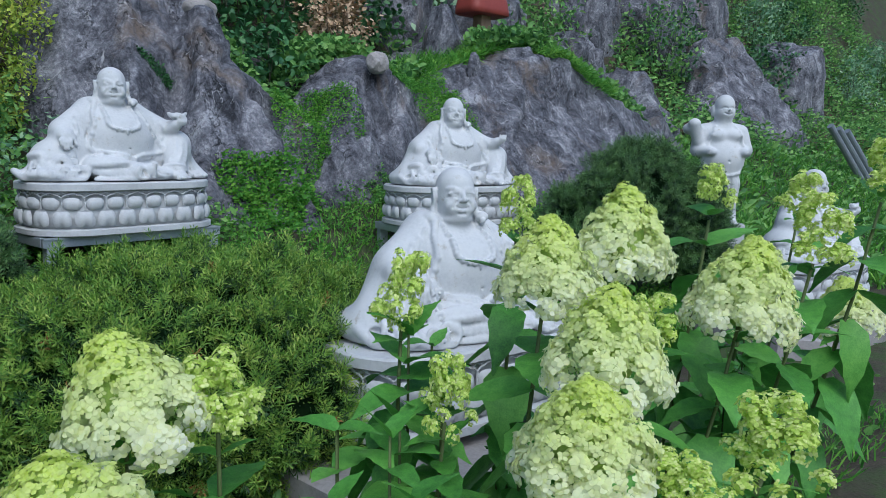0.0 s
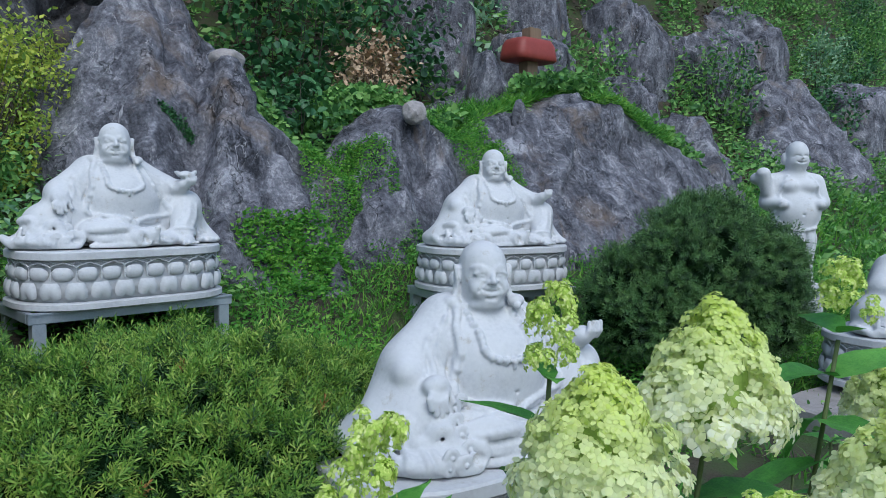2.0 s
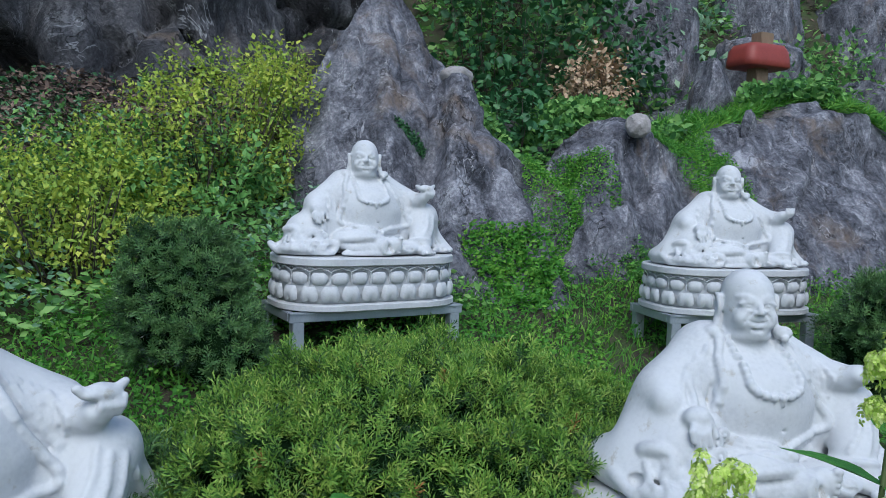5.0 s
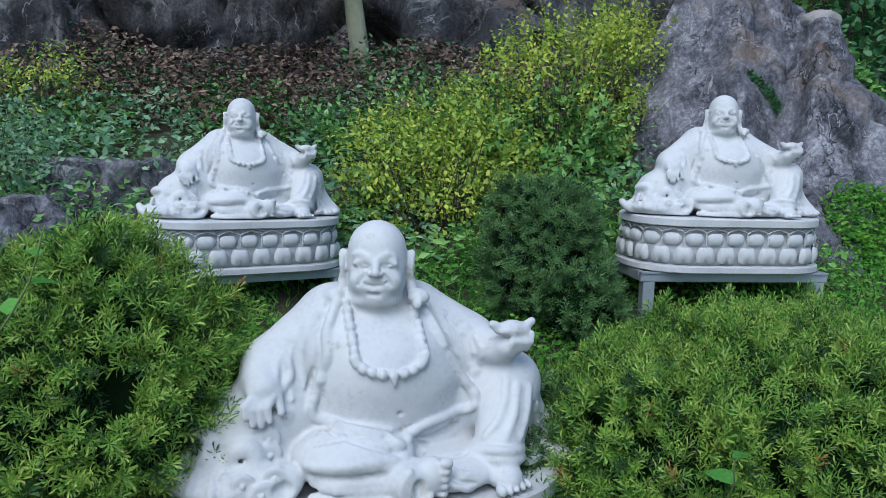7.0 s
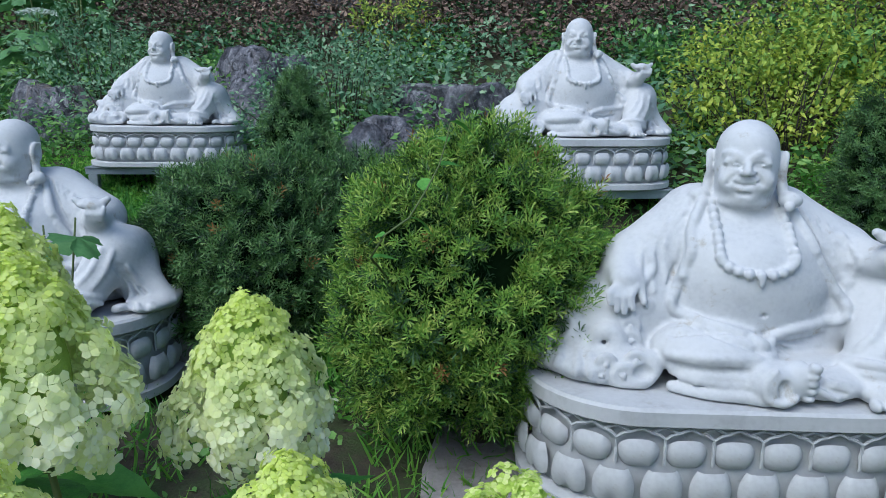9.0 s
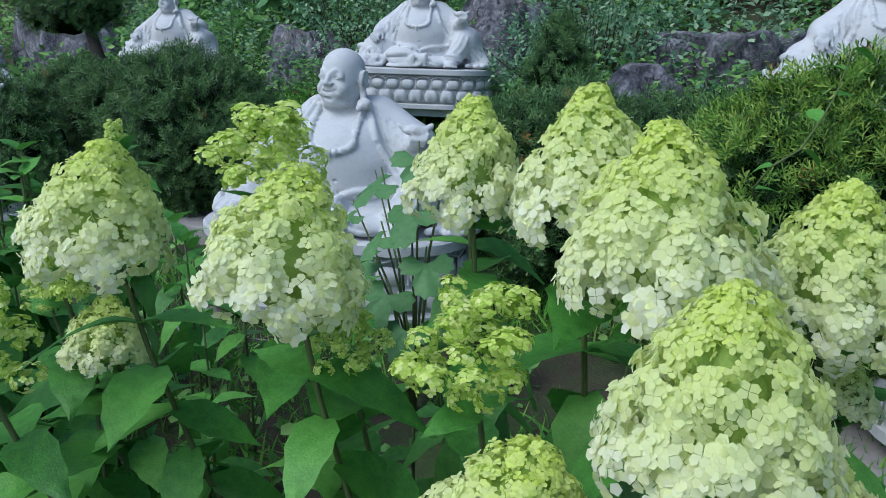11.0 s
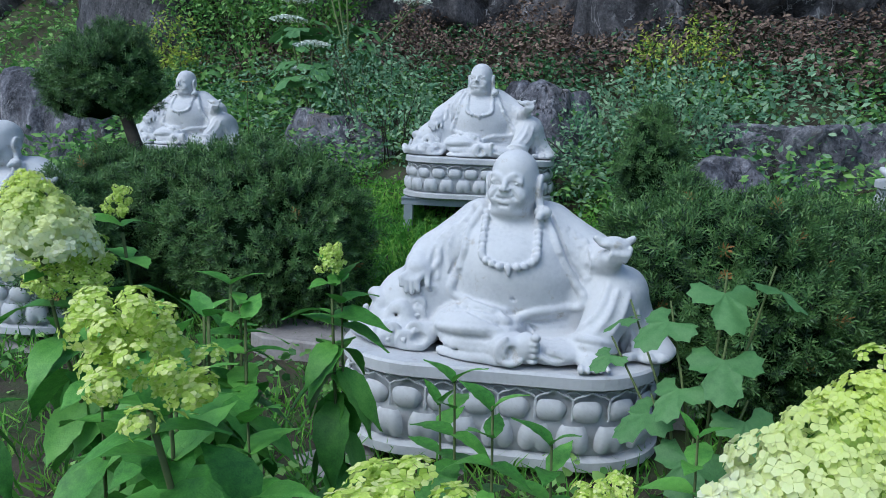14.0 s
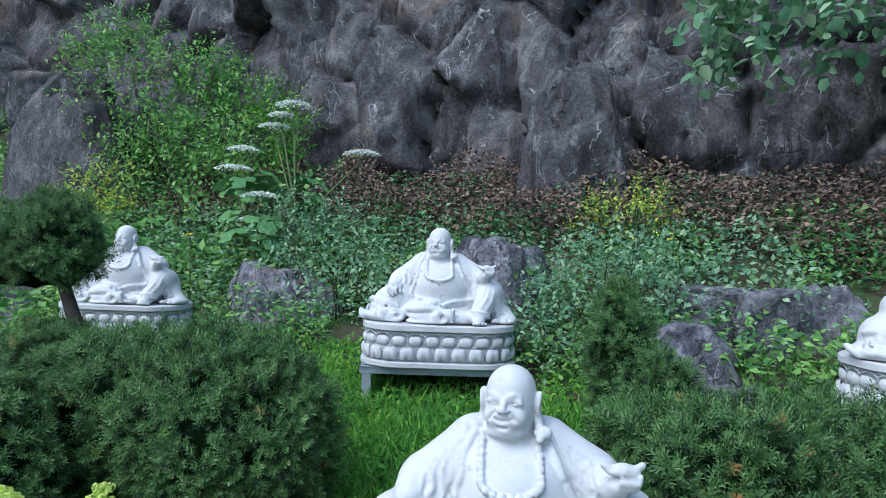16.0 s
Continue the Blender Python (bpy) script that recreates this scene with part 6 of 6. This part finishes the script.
lobed_plant(-2.05, 1.72, ((.02, -.02, 1.05, .26, -60, 35), (.14, .0, 1.08, .22, -20, 20), (-.12, -.05, .95, .24, -130, 30), (.05, -.1, .88, .26, -80, 40), (-.06, -.12, .78, .22, -110, 35),
                          (.12, -.1, .72, .24, -50, 40), (-.14, -.1, .68, .24, -140, 30), (.0, -.16, .60, .26, -90, 40), (.1, -.18, .5, .24, -70, 40), (-.28, .1, .90, .18, -160, 25), (-.3, .0, .8, .16, -120, 25)),
            "tall plant with broad toothed lobed leaves beside a yew")


def hogweed(x, y, tops, label):
    """A tall weed with flat white umbels on forked stalks."""
    g = np.random.default_rng(int(abs(x) * 100))
    z0 = float(ground_z(x, y))
    pl = thing("hogweed", label, "plant", "tall weeds", (x, y, z0))
    for tx, ty, tz, r in tops:
        t = Vector((tx - x, ty - y, tz - z0))
        bm = bmesh.new()
        tube(bm, [(0, 0, -.05), (t.x * .3, t.y * .3, t.z * .55), t[:]], .018, .008, 6)
        for i in range(10):
            a = i * .628
            tube(bm, [t[:], (t.x + r * .7 * math.cos(a), t.y + r * .7 * math.sin(a), t.z + .10)], .004, .002, 4)
        part("stem", bm, M["stem"], pl)
        k = 260
        rr, a = r * np.sqrt(g.random(k)), g.uniform(0, 6.28, k)
        P = np.stack([t.x + rr * np.cos(a), t.y + rr * np.sin(a), t.z + .12 - .25 * rr * rr / r + g.uniform(-.012, .012, k)], -1)
        N = unit(g.normal(size=(k, 3)) * .3 + (0, 0, 1))
        obj("umbel", np_mesh("umbel", *floret_arrays(P, N, np.full(k, .016), g), M["umbel"]), pl, None, "flat white flower umbel")
    for i in range(14):
        a = g.uniform(0, 6.28)
        h = g.uniform(.3, 1.2)
        obj("leaf", LOBED[i % 2], pl, pose(.25 * math.cos(a), .25 * math.sin(a), h, 0, 0, math.degrees(a)) @ pose(0, 0, 0, 0, 30, 0) @ Matrix.Scale(g.uniform(.25, .42), 4))


hogweed(-7.5, 6.9, ((-7.65, 7.0, 3.30, .22), (-7.75, 6.9, 3.15, .16), (-7.85, 6.9, 3.02, .2), (-6.65, 7.0, 2.68, .22)), "tall hogweed with flat white umbels")
hogweed(-8.15, 6.8, ((-8.25, 6.8, 2.74, .2), (-8.3, 6.7, 2.5, .24)), "hogweed with white umbels below the cliff")
hogweed(-7.6, 6.3, ((-7.65, 6.4, 2.15, .22), (-7.7, 6.3, 1.85, .15)), "low hogweed with white umbels among the weeds")
